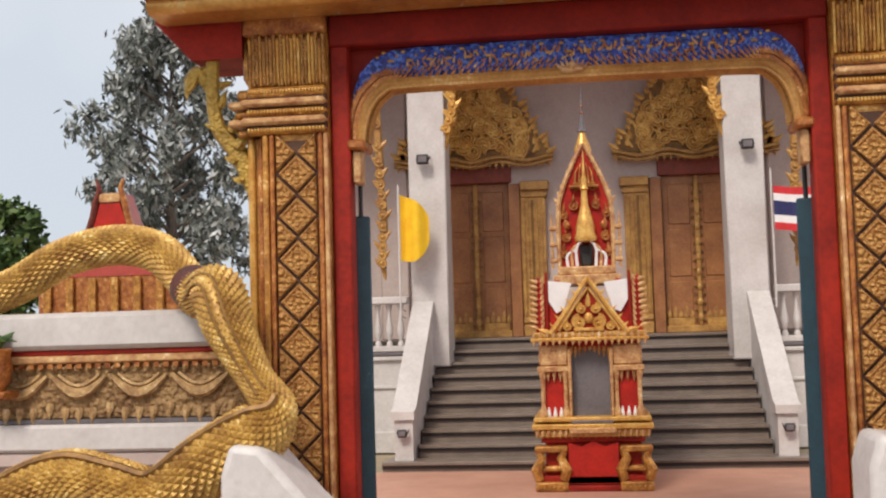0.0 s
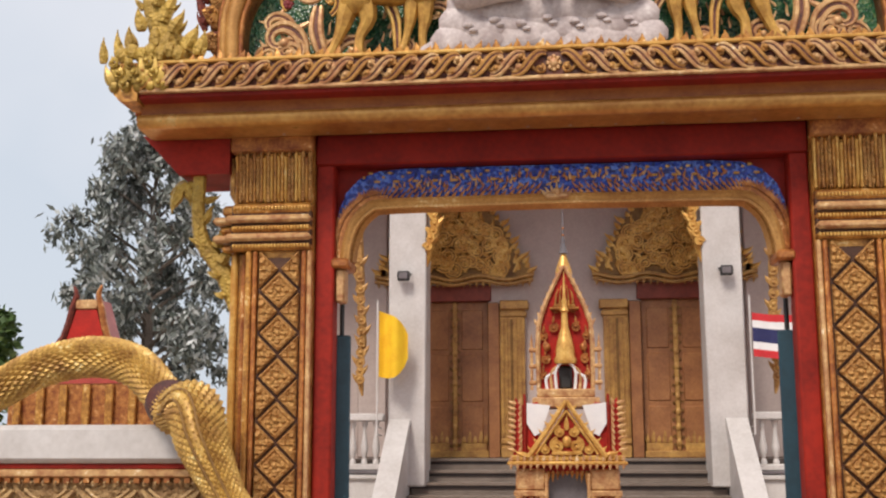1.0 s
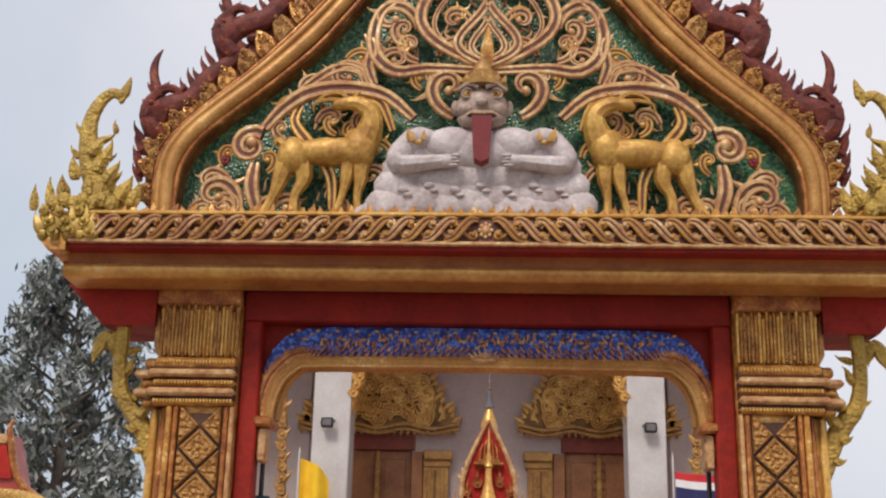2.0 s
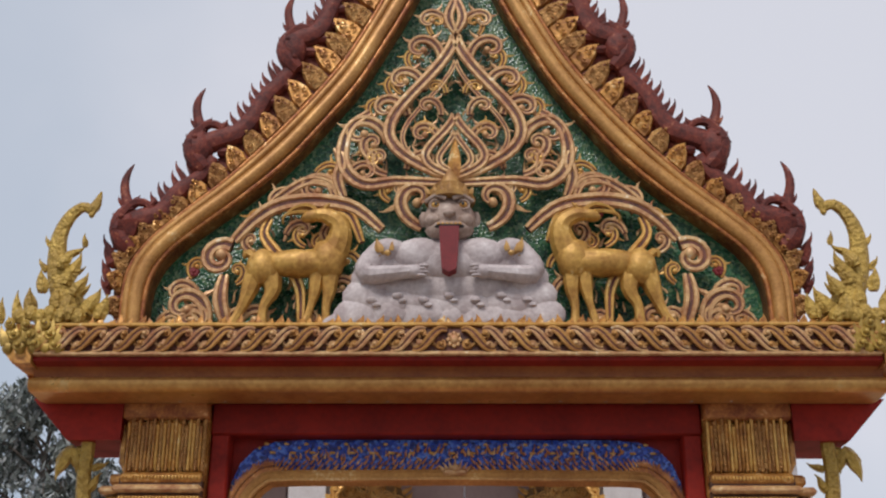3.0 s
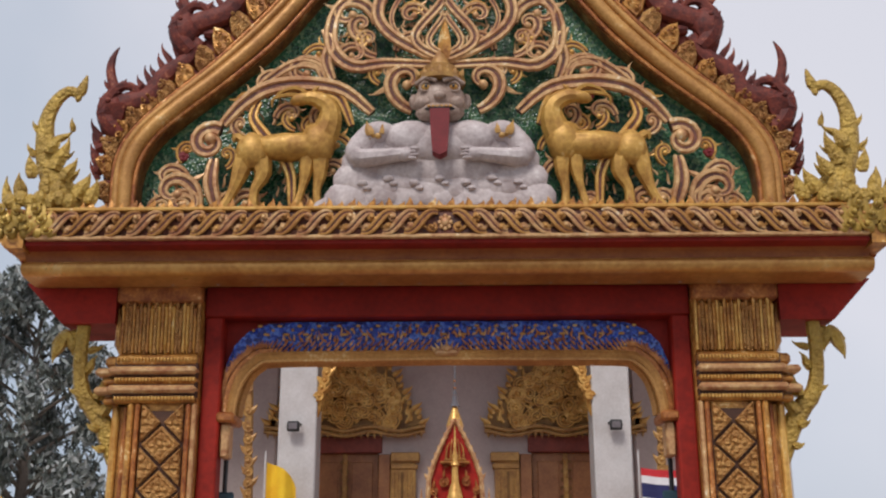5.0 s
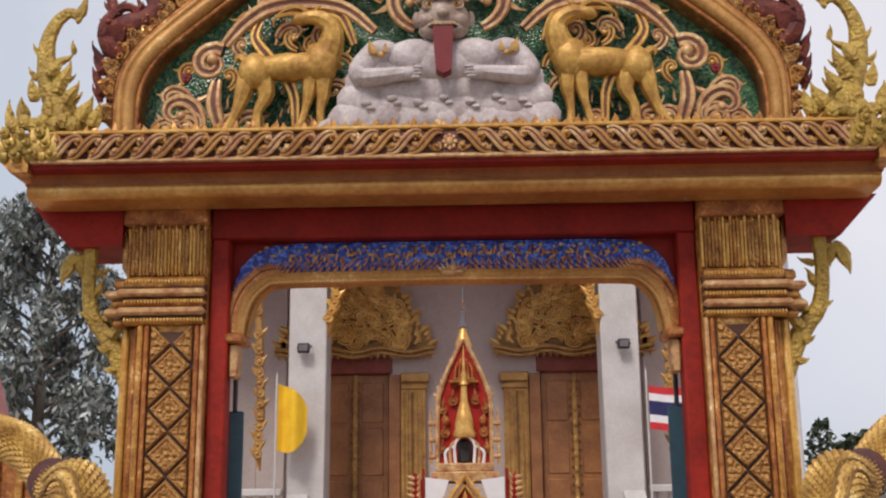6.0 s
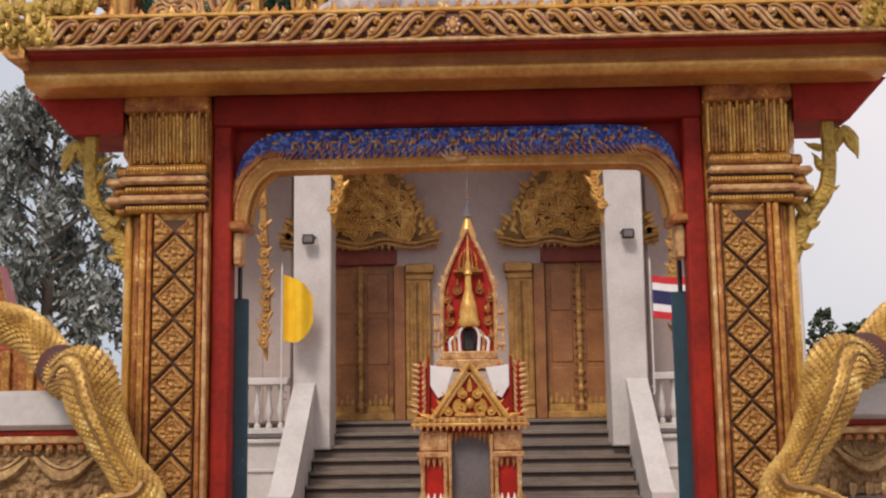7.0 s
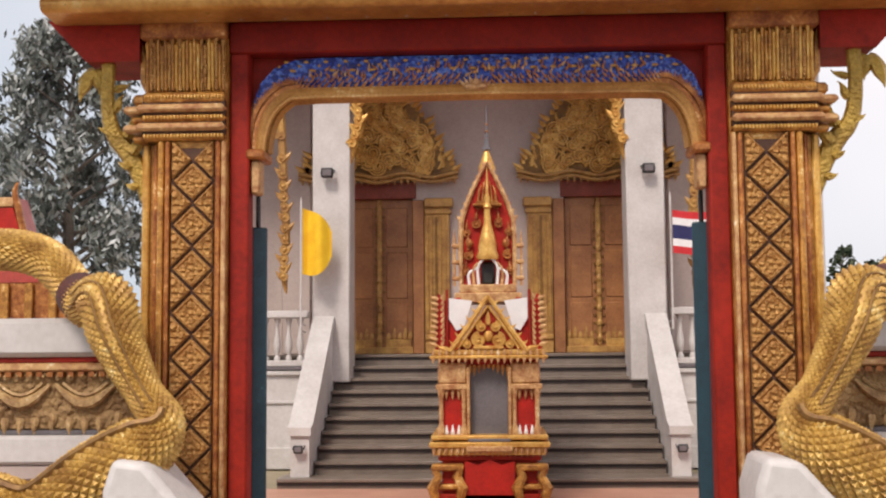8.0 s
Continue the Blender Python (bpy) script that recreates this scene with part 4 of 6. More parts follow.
for keys, r, m in (([(0.0, 4.91), (0.35, 4.925), (0.54, 4.90), (0.66, 4.98), (0.70, 5.12), (0.66, 5.30), (0.54, 5.41)], 0.026, GOLD_PINK),
                   ([(0.44, 4.60), (0.62, 4.75), (0.86, 4.79), (1.07, 4.76), (1.22, 4.66), (1.33, 4.53)], 0.030, GOLD_PINK),
                   ([(0.56, 4.52), (0.64, 4.70), (0.78, 4.735), (0.95, 4.73)], 0.020, GOLD_PALE),
                   ([(0.74, 4.83), (0.78, 4.91), (0.91, 4.925), (1.06, 4.83), (1.15, 4.74)], 0.020, GOLD_PINK),
                   ([(0.68, 4.82), (0.72, 4.94), (0.70, 5.06), (0.74, 5.16)], 0.022, GOLD_PINK),
                   ([(1.12, 4.68), (1.15, 4.57), (1.07, 4.45), (0.97, 4.33), (0.91, 4.20), (0.90, 4.02)], 0.022, GOLD_PALE),
                   ([(1.37, 4.31), (1.38, 4.15), (1.33, 3.98)], 0.026, GOLD_PINK),
                   ([(0.0, 6.0), (0.045, 6.12), (0.0, 6.28)], 0.020, GOLD_PINK), ([(0.03, 6.28), (0.07, 6.45), (0.02, 6.66)], 0.016, GOLD_PINK)):
    s = Shape()
    ribbon(s, lerp_path([(x, -0.25, z) for x, z in keys], 18), [1.25 * r * (0.7 + 0.5 * math.sin(math.pi * i / 17)) for i in range(18)])
    both("stem", s, (m, CARVED_RED), tympanum, "winding gilded stem")
# red rosettes among the leaves
for x, z in ((1.555, 4.335), (0.86, 4.70)):
    s = Shape()
    for k in range(6):
        a = k * math.pi / 3
        s.ball((x + 0.02 * math.cos(a), -0.25, z + 0.02 * math.sin(a)), (0.016, 0.014, 0.016), 6, 4)
    s.ball((x, -0.255, z), (0.014, 0.016, 0.014), 6, 4)
    both("red_rosette", s, TONGUE, tympanum, "small red rosette")
# small leaf tips that fill the ground between the stems
s = Shape()
rng = random.Random(7)
for k in range(170):
    z = rng.uniform(4.03, 5.95)
    w = 1.62 * (1 - (z - 3.9) / 2.5) ** 1.15
    x = rng.uniform(0.04, w)
    if x < 0.68 and z < 4.9:
        continue
    flame(s, x, z, -0.20 - 0.02 * rng.random(), rng.uniform(0.6, 2.6), rng.uniform(0.05, 0.10), rng.uniform(0.007, 0.012), rng.choice((-1.2, 1.2)))
s.mirror()
tagged(part("leaf_carving", s, GOLD_PINK, tympanum, "small flame-tip leaves in pale gold"), kind="stuff")


def deer(sg):
    """A standing deer in high relief, its neck bent and its head turned back over its shoulder."""
    s = Shape()
    y = -0.30
    s.ball((0.86, y, 4.365), (0.25, 0.085, 0.085), 16, 9, 0.15, 0.04)
    s.ball((0.70, y, 4.39), (0.105, 0.09, 0.125), 12, 8, 0.15)
    s.ball((1.085, y, 4.335), (0.10, 0.09, 0.115), 12, 8, 0.15)
    s.tube(lerp_path([(0.69, y + 0.02, 4.40), (0.635, y - 0.01, 4.52), (0.645, y - 0.03, 4.61), (0.72, y - 0.045, 4.655), (0.78, y - 0.05, 4.655)], 11), [0.095, 0.088, 0.08, 0.072, 0.066, 0.06, 0.055, 0.05, 0.046, 0.042, 0.036], 9)
    s.ball((0.80, y - 0.05, 4.65), (0.072, 0.042, 0.038), 10, 7, 0.0, 0.25)
    s.tube([(0.74, y - 0.05, 4.665), (0.72, y - 0.06, 4.71), (0.70, y - 0.05, 4.735)], [0.018, 0.016, 0.004], 6)
    for q in (0.0, 0.045):
        s.tube(lerp_path([(0.75, y - 0.04, 4.665), (0.83 + q, y - 0.03, 4.735 - q), (0.93 + q, y - 0.02, 4.715 - q), (0.98, y - 0.01, 4.66 - q)], 9), [0.016, 0.015, 0.015, 0.014, 0.013, 0.011, 0.009, 0.007, 0.003], 5)
    for keys, r in (([(0.69, 4.36), (0.685, 4.20), (0.70, 4.10), (0.695, 3.98)], 0.05), ([(0.76, 4.36), (0.77, 4.20), (0.79, 4.10), (0.82, 3.98)], 0.045),
                    ([(1.05, 4.34), (1.02, 4.20), (1.065, 4.10), (1.07, 3.98)], 0.06), ([(1.12, 4.34), (1.16, 4.19), (1.20, 4.08), (1.25, 3.98)], 0.06)):
        s.tube(lerp_path([(x, y + 0.01, z) for x, z in keys], 10), [r * 1.1, r * 1.1, r, r * 0.85, r * 0.7, r * 0.58, r * 0.5, r * 0.48, r * 0.55, r * 0.7], 8)
    s.tube(lerp_path([(1.13, y, 4.40), (1.19, y, 4.44), (1.20, y, 4.40)], 6), [0.03, 0.028, 0.026, 0.022, 0.016, 0.006], 6)
    if sg < 0:
        s.v = [(-a - 0.05, b, c) for a, b, c in s.v]
    ob = part("deer_statue", s, DEER_GOLD, None)
    return tagged(ob, "gilded relief deer looking back over its shoulder", "statue", "relief deer")


for sg in (-1, 1):
    deer(sg)

# the giant: crowned head, broad chest, forearms laid on the rock
s = Shape()
y = -0.32
rock = [(0.64, 3.955), (0.62, 4.06), (0.575, 4.19), (0.53, 4.31), (0.46, 4.43), (0.36, 4.50)]
s.prism(rock + [(-a, b) for a, b in reversed(rock)], -0.34, -0.2)
for a, b in rock[1:-1]:
    for sg in (-1, 1):
        s.ball((sg * (a - 0.08), -0.335, b - 0.03), (0.13, 0.045, 0.12), 12, 7, 0.12)
rng = random.Random(3)
for i in range(26):
    z = 3.98 + 0.20 * rng.random()
    w = 0.60 - (z - 3.98) * 0.55
    s.ball((rng.uniform(-w, w) * 0.9, -0.328, z), (rng.uniform(0.12, 0.22), rng.uniform(0.035, 0.045), rng.uniform(0.06, 0.12)), 12, 7, 0.25)
for k in range(7):
    x, z = -0.45 + 0.15 * k, 4.12 + 0.03 * (k % 2)
    s.ball((x, -0.37, z), (0.032, 0.022, 0.022), 8, 5, 0.3)
    s.ball((x + 0.03, -0.37, z - 0.035), (0.026, 0.018, 0.016), 8, 5, 0.3)
s.ball((0, y + 0.02, 4.25), (0.53, 0.085, 0.15), 20, 10, 0.05)
s.ball((0, y + 0.02, 4.40), (0.42, 0.13, 0.17), 18, 10, 0.05)
for sg in (-1, 1):
    s.ball((sg * 0.17, y - 0.035, 4.435), (0.175, 0.08, 0.115), 14, 9)
    s.ball((sg * 0.36, y - 0.01, 4.47), (0.115, 0.10, 0.085), 12, 8)
    s.tube(lerp_path([(sg * 0.39, y - 0.01, 4.48), (sg * 0.475, y - 0.03, 4.37), (sg * 0.47, y - 0.06, 4.29), (sg * 0.36, y - 0.085, 4.285), (sg * 0.22, y - 0.09, 4.30)], 11), [0.082, 0.082, 0.078, 0.074, 0.07, 0.068, 0.064, 0.058, 0.052, 0.048, 0.044], 10)
    s.ball((sg * 0.20, y - 0.095, 4.295), (0.065, 0.045, 0.045), 10, 6)
    for k in range(4):
        s.ball((sg * (0.145 + 0.012 * (k % 2)), y - 0.12, 4.325 - k * 0.022), (0.032, 0.02, 0.012), 7, 5)
s.cur = 3
s.ball((0, y - 0.02, 4.675), (0.155, 0.12, 0.145), 18, 12, 0.05)
s.ball((0, y - 0.07, 4.585), (0.145, 0.085, 0.062), 14, 8)
s.ball((0, y - 0.145, 4.665), (0.038, 0.03, 0.026), 8, 6)
for sg in (-1, 1):
    s.ball((sg * 0.155, y + 0.0, 4.69), (0.03, 0.03, 0.05), 8, 6)
    s.ball((sg * 0.10, y - 0.105, 4.635), (0.05, 0.045, 0.042), 9, 6)
    s.tube([(sg * 0.02, y - 0.135, 4.765), (sg * 0.08, y - 0.13, 4.79), (sg * 0.14, y - 0.09, 4.765)], 0.015, 6)
    s.tube([(sg * (0.082 + 0.034 * math.cos(a)), y - 0.128 + 0.02 * abs(math.cos(a)), 4.732 + 0.030 * math.sin(a)) for a in [k * math.pi / 5 for k in range(11)]], 0.008, 5)
s.cur = 4
for sg in (-1, 1):
    s.ball((sg * 0.082, y - 0.112, 4.732), (0.025, 0.020, 0.021), 9, 6)
for k in range(6):
    s.box(-0.072 + 0.025 * k, -0.053 + 0.025 * k, y - 0.160, y - 0.13, 4.588, 4.600, 0.003)
s.cur = 5
for sg in (-1, 1):
    s.ball((sg * 0.080, y - 0.135, 4.732), (0.011, 0.008, 0.011), 7, 5)
s.ball((0, y - 0.13, 4.585), (0.095, 0.03, 0.022), 12, 6)
s.cur = 1
s.prism([(-0.058, 4.575), (0.058, 4.575), (0.052, 4.42), (0.042, 4.29), (0.0, 4.265), (-0.042, 4.29), (-0.052, 4.42)], y - 0.165, y - 0.08)
s.cur = 2
s.lathe([(0.15, 4.785), (0.155, 4.81), (0.135, 4.82), (0.14, 4.845), (0.10, 4.865), (0.105, 4.89), (0.06, 4.915), (0.05, 4.95), (0.005, 5.02)], 0, y - 0.02, 16)
for k in range(-3, 4):
    flame(s, 0.042 * k, 4.80, y - 0.155 + 0.012 * abs(k), math.pi / 2 - k * 0.08, 0.075 - 0.008 * abs(k), 0.017, 0.0)
for sg in (-1, 1):
    for k in range(5):
        s.ball((sg * (0.36 + 0.028 * k), y - 0.09 + 0.006 * k, 4.43 + 0.016 * (k % 2) - 0.006 * k), (0.022, 0.018, 0.022), 7, 5)
    flame(s, sg * 0.40, 4.43, y - 0.10, math.pi / 2 - sg * 0.2, 0.10, 0.03, 0.3 * sg)
    flame(s, sg * 0.34, 4.44, y - 0.10, math.pi / 2 + sg * 0.2, 0.07, 0.02, 0.3 * sg)
s.v = [(a + GX, b, c - 0.05 * min(1, max(0, (c - 4.0) / 0.5))) for a, b, c in s.v]
tagged(part("giant_statue", s, (STONE, TONGUE, GOLD_BROWN, FACE, GOLD_PALE, BLACK)), "grey stone giant with a red tongue rising from rock", "statue")


# ---- boundary wall and serpents ----
for sg, nm in ((-1, "wall_west"), (1, "wall_east")):
    X = lambda a, b: (sg * a, sg * b)
    s = Shape()
    s.box(*X(2.0, 14.0), 0.28, 0.60, 0, 1.62, 0.01)
    wall = tagged(part(nm, s, PLASTER), "white boundary wall with a gilded relief band", "wall", kind="structure")
    s = Shape()
    s.box(*X(1.96, 14.0), 0.18, 0.72, 1.66, 1.89, 0.03)
    part("coping", s, WHITE, wall, "broad white wall coping")
    s = Shape()
    s.box(*X(1.96, 14.0), 0.22, 0.66, 1.625, 1.66, 0.008)
    part("red_line", s, RED, wall, "thin red line under the coping")
    s = Shape()
    s.box(*X(1.96, 14.0), 0.21, 0.64, 1.575, 1.625, 0.012)
    part("ledge", s, GOLD_PINK, wall)
    s = Shape()
    s.box(*X(1.96, 14.0), 0.25, 0.60, 1.23, 1.58, 0.01)
    band = part("relief_band", s, GOLD_RELIEF, wall, "gilded relief band with swags")
    for i in range(30):
        s = Shape()
        x0 = 2.15 + i * 0.39
        pts = [(sg * (x0 + 0.36 * k / 8), 0.235, 1.50 - 0.115 * math.sin(math.pi * k / 8)) for k in range(9)]
        s.tube(pts, [0.012, 0.02, 0.028, 0.034, 0.036, 0.034, 0.028, 0.02, 0.012], 6)
        pts = [(a, b + 0.004, c + 0.05) for a, b, c in pts[1:-1]]
        s.tube(pts, 0.012, 5)
        for q in (-0.02, 0.09, 0.18, 0.27):
            flame(s, sg * (x0 + q), 1.33 - 0.03 * (q > 0), 0.24, -math.pi / 2, 0.10, 0.026, 0.2)
        for q in range(5):
            scroll(s, sg * (x0 + 0.04 + q * 0.075), 1.545, 0.24, 0.02, q, 1.0, 1, 0.007)
        part("swag", s, SWAG, wall, "hanging swag ornament in gold")
    s = Shape()
    for i in range(190):
        s.box(sg * (2.02 + i * 0.0625), sg * (2.055 + i * 0.0625), 0.215, 0.26, 1.545, 1.572)
    tagged(part("dentil_row", s, GOLD_RED, wall), kind="stuff")
    s = Shape()
    s.box(*X(1.96, 14.0), 0.20, 0.64, 1.03, 1.20, 0.02)
    part("white_ledge", s, WHITE, wall, "white wall ledge")
    s = Shape()
    s.box(*X(1.96, 14.0), 0.24, 0.60, 1.20, 1.23, 0.006)
    part("groove_line", s, GREY_DARK, wall)
    s = Shape()
    s.box(*X(1.96, 14.0), 0.22, 0.62, 0.94, 1.025, 0.01)
    part("lower_ledge", s, PLASTER, wall)
    s = Shape()
    s.box(*X(1.96, 14.0), 0.16, 0.66, 0.0, 0.5, 0.02)
    part("plinth", s, WHITE, wall)


def naga(sg):
    body = thing("naga_balustrade", "golden scaled serpent balustrade draped over the wall", "sculpture", "gate serpents")
    keys = [(-6.6, 0.30, 2.02), (-5.9, 0.30, 2.25), (-5.2, 0.30, 2.35), (-4.5, 0.30, 2.08), (-3.9, 0.28, 1.98), (-3.55, 0.25, 2.06), (-3.2, 0.22, 2.23), (-2.85, 0.2, 2.30), (-2.56, 0.17, 2.24), (-2.34, 0.06, 2.06),
            (-2.19, -0.10, 1.96), (-2.03, -0.29, 1.965), (-1.94, -0.40, 1.80), (-1.85, -0.44, 1.63), (-1.75, -0.47, 1.47), (-1.65, -0.51, 1.32), (-1.74, -0.54, 1.19), (-2.0, -0.53, 1.04),
            (-2.30, -0.52, 0.87), (-2.55, -0.52, 0.92), (-2.80, -0.52, 0.97), (-3.05, -0.52, 0.90), (-3.3, -0.52, 0.74), (-3.65, -0.52, 0.50), (-4.1, -0.52, 0.34), (-4.6, -0.52, 0.24)]
    rk = [0.12, 0.12, 0.12, 0.12, 0.115, 0.115, 0.115, 0.12, 0.12, 0.115, 0.135, 0.15, 0.14, 0.115, 0.096, 0.12, 0.172, 0.175, 0.15, 0.15, 0.15, 0.15, 0.15, 0.15, 0.14, 0.12]
    N = 260
    path = lerp_path([(-sg * x, y, z) for x, y, z in keys], N)
    rad = [v_.x for v_ in lerp_path([(r, 0, 0) for r in rk], N)]
    s = Shape()
    s.tube(path, [r * 0.93 for r in rad], 14)
    part("body", s, GOLD_DARK, body)
    # scales, raised lozenges in offset rows
    v, f = [], []
    M_ = 20
    up = Vector((0, 1, 0))
    rings = []
    for i, p in enumerate(path):
        t = (path[min(i + 1, N - 1)] - path[max(i - 1, 0)]).normalized()
        side = t.cross(up).normalized()
        up = side.cross(t).normalized()
        rings.append((p, t, side, up.copy(), rad[i]))
    def on(i, a, lift):
        p, t, sd, u, r = rings[max(0, min(N - 1, i))]
        return tuple(p + (r * lift) * (math.cos(a) * sd + math.sin(a) * u))
    for i in range(1, N - 3):
        for k in range(M_):
            a = 2 * math.pi * (k + 0.5 * (i % 2)) / M_
            d = math.pi / M_ * 0.96
            b = len(v)
            v += [on(i - 1, a, 0.95), on(i, a - d, 0.95), on(i + 1, a, 0.98), on(i, a + d, 0.95), on(i, a, 1.09)]
            f += [(b, b + 1, b + 4), (b + 1, b + 2, b + 4), (b + 2, b + 3, b + 4), (b + 3, b, b + 4)]
    me = bpy.data.meshes.new("scale_skin")
    me.from_pydata(v, [], f)
    me.materials.append(NAGA_GOLD)
    ob = new("scale_skin", me)
    ob.parent = body
    tagged(ob, "small raised golden scales", kind="stuff")
    # back ridge and belly plates on the rearing part
    j0, j1 = int(N * 10.2 / 25), int(N * 14.6 / 25)
    s = Shape()
    front = []
    for i in range(j0, j1):
        p, t, sd, u, r = rings[i]
        w = Vector((0, -1, 0.15))
        w = (w - t * w.dot(t)).normalized()
        front.append((p + w * r * 0.98, w, t, r))
    for side_, rr in ((-0.26, 0.009), (0.26, 0.009)):
        s.tube([p + w.cross(t) * (r * side_) for p, w, t, r in front], rr, 6)
    part("ridge", s, GOLD_DARK, body, "dark double ridge down the throat")
    s = Shape()
    s.tube([p - w * 0.03 for p, w, t, r in front], [r * 0.27 for p, w, t, r in front], 10)
    part("throat", s, NAGA_GOLD, body, "smooth golden throat between the ridges")
    s = Shape()
    crest = []
    for i in range(int(N * 14.8 / 25), N - 8):
        p, t, sd, u, r = rings[i]
        w = Vector((0, -0.55, 0.85))
        w = (w - t * w.dot(t)).normalized()
        crest.append(p + w * r * 1.04)
    s.tube(crest, 0.022, 6)
    part("back_crest", s, GOLD_DARK, body, "tarnished ridge along the back")
    # dark joint ring on the top
    i = int(N * 9.55 / 25)
    p, t, sd, u, r = rings[i]
    s = Shape()
    s.tube([p - t * 0.10, p - t * 0.07, p + t * 0.07, p + t * 0.10], [r * 1.0, r * 1.10, r * 1.10, r * 1.0], 16)
    part("collar", s, DARK_COLLAR, body, "dark maroon collar")
    return body


for sg in (-1, 1):
    naga(sg)
    s = Shape()
    s.prism([(-0.30, 0.0), (0.26, 0.0), (0.26, 1.00), (0.21, 1.16), (0.04, 1.14), (-0.20, 0.87), (-0.30, 0.78)], -0.26, 0.18)
    s.v = [(a * -sg * -1, b, c) for a, b, c in s.v] if sg < 0 else [(-a, b, c) for a, b, c in s.v]
    ob = part("pedestal", s, WHITE, None, at=(sg * 1.61, -0.52, 0))
    md = ob.modifiers.new("soft", "BEVEL")
    md.width, md.segments = 0.04, 3
    tagged(ob, "white rounded plaster pedestal under the serpent", "pedestal", "serpent pedestals")

# ---- temple stairs ----
stair = thing("stairs", "wide grey granite stairs with shade painted under the nosings", "stairs", kind="structure")
RISE, RUN = 0.162, 0.30
for k in range(10):
    y0, z1 = 7.4 + RUN * k, 0.12 + RISE * k
    w = 2.56 if k == 0 else 2.17
    s = Shape()
    s.box(-w, w, y0 - 0.03 - (0.12 if k == 0 else 0), y0 + 0.34, z1 - 0.045, z1, 0.008)
    tread = part("tread", s, STEP, stair)
    s = Shape()
    s.box(-w + 0.004, w - 0.004, y0 + 0.012 - (0.12 if k == 0 else 0), y0 + 0.34, z1 - RISE + 0.0, z1 - 0.047)
    part("riser", s, STEP, stair)
    # dark strip that paints the overhang's shadow under the nosing
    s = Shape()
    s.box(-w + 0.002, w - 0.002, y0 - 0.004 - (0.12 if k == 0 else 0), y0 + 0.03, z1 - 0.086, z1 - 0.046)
    part("shade_strip", s, NOSING_SHADE, stair)
s = Shape()
s.box(-4.6, 4.6, 10.1, 12.0, 1.2, 1.575, 0.01)
tagged(part("floor", s, STEP), "grey granite temple landing", "floor", kind="structure")

for sg, nm in ((-1, "stair_cheek_west"), (1, "stair_cheek_east")):
    X = lambda a, b: (sg * a, sg * b)
    s = Shape()
    s.prism([(7.42, 0.10), (7.42, 0.62), (7.58, 0.66), (9.38, 1.98), (9.6, 2.0), (9.6, 0.10)], *X(2.19, 2.42), axis="x")
    ck = tagged(part(nm, s, WHITE), "white plastered stair cheek wall", "wall", kind="structure")
    s = Shape()
    s.prism([(7.38, 0.62), (7.38, 0.72), (7.56, 0.76), (9.36, 2.12), (9.62, 2.16), (9.62, 2.02), (9.4, 1.98), (7.58, 0.63)], *X(2.165, 2.46), axis="x")
    part("coping", s, WHITE, ck, "smooth white sloping coping")
    # terrace wall with balustrade
    s = Shape()
    s.box(*X(2.43, 4.6), 9.42, 9.9, 0.0, 1.36, 0.01)
    tw = tagged(part("terrace_wall_" + ("west" if sg < 0 else "east"), s, WHITE), "white terrace wall beside the stairs", "wall", kind="structure")
    for z0, z1, o in ((1.30, 1.36, 0.05), (1.37, 1.42, 0.02), (0.0, 0.30, 0.05), (0.9, 0.95, 0.03)):
        s = Shape()
        s.box(*X(2.5, 4.62), 9.42 - o, 9.9, z0, z1, 0.012)
        part("moulding", s, WHITE if z0 != 1.37 else GREY_DARK, tw)
    rail = thing("balustrade", "white turned balustrade on the terrace edge", "balustrade", "terrace balustrades", at=(sg * 2.55, 9.5, 1.42))
    s = Shape()
    s.box(0, sg * 2.0, -0.07, 0.13, 0.0, 0.09, 0.015)
    part("base_rail", s, WHITE, rail)
    s = Shape()
    s.box(0, sg * 2.0, -0.08, 0.14, 0.68, 0.79, 0.02)
    part("hand_rail", s, WHITE, rail)
    for i in range(12):
        s = Shape()
        s.lathe([(0.045, 0.09), (0.045, 0.13), (0.025, 0.16), (0.05, 0.26), (0.055, 0.32), (0.028, 0.48), (0.024, 0.58), (0.045, 0.64), (0.045, 0.68)], sg * (0.12 + i * 0.165), 0.03, 10)
        part("baluster", s, WHITE, rail)
    # white porch pillar
    s = Shape()
    s.box(*X(1.945, 2.48), 9.4, 9.95, 1.2, 5.92, 0.02)
    pl = tagged(part("pillar_" + ("west" if sg < 0 else "east"), s, WHITE), "tall square white porch pillar", "pillar", kind="structure")
    # floodlight
    for nm2, at, k in (("flood_light", (sg * 2.25, 9.33, 4.14), 1.0), ("step_light", (sg * 2.31, 7.38, 0.46), 0.7)):
        fl = thing(nm2, "small black floodlight fixed on the white wall", "lamp", "flood lights", at=at)
        s = Shape()
        s.box(-0.085 * k, 0.085 * k, -0.10 * k, -0.02, -0.07 * k, 0.07 * k, 0.015)
        hd = part("housing", s, BLACK, fl)
        s = Shape()
        s.box(-0.06 * k, 0.06 * k, -0.108 * k, -0.098 * k, -0.045 * k, 0.045 * k, 0.004)
        part("lens", s, GREY_DARK, hd, "grey glass lens")
        s = Shape()
        s.tube([(-0.095 * k, -0.05, 0), (-0.095 * k, 0.06, 0.05), (0.095 * k, 0.06, 0.05), (0.095 * k, -0.05, 0)], 0.008, 6)
        part("yoke", s, BLACK, fl)
    # carved bracket beside the pillar
    s = Shape()
    path = lerp_path([(2.86, 9.46, 2.45), (2.90, 9.46, 2.8), (2.86, 9.46, 3.3), (2.90, 9.46, 3.8), (2.92, 9.46, 4.5), (3.0, 9.45, 5.94)], 18)
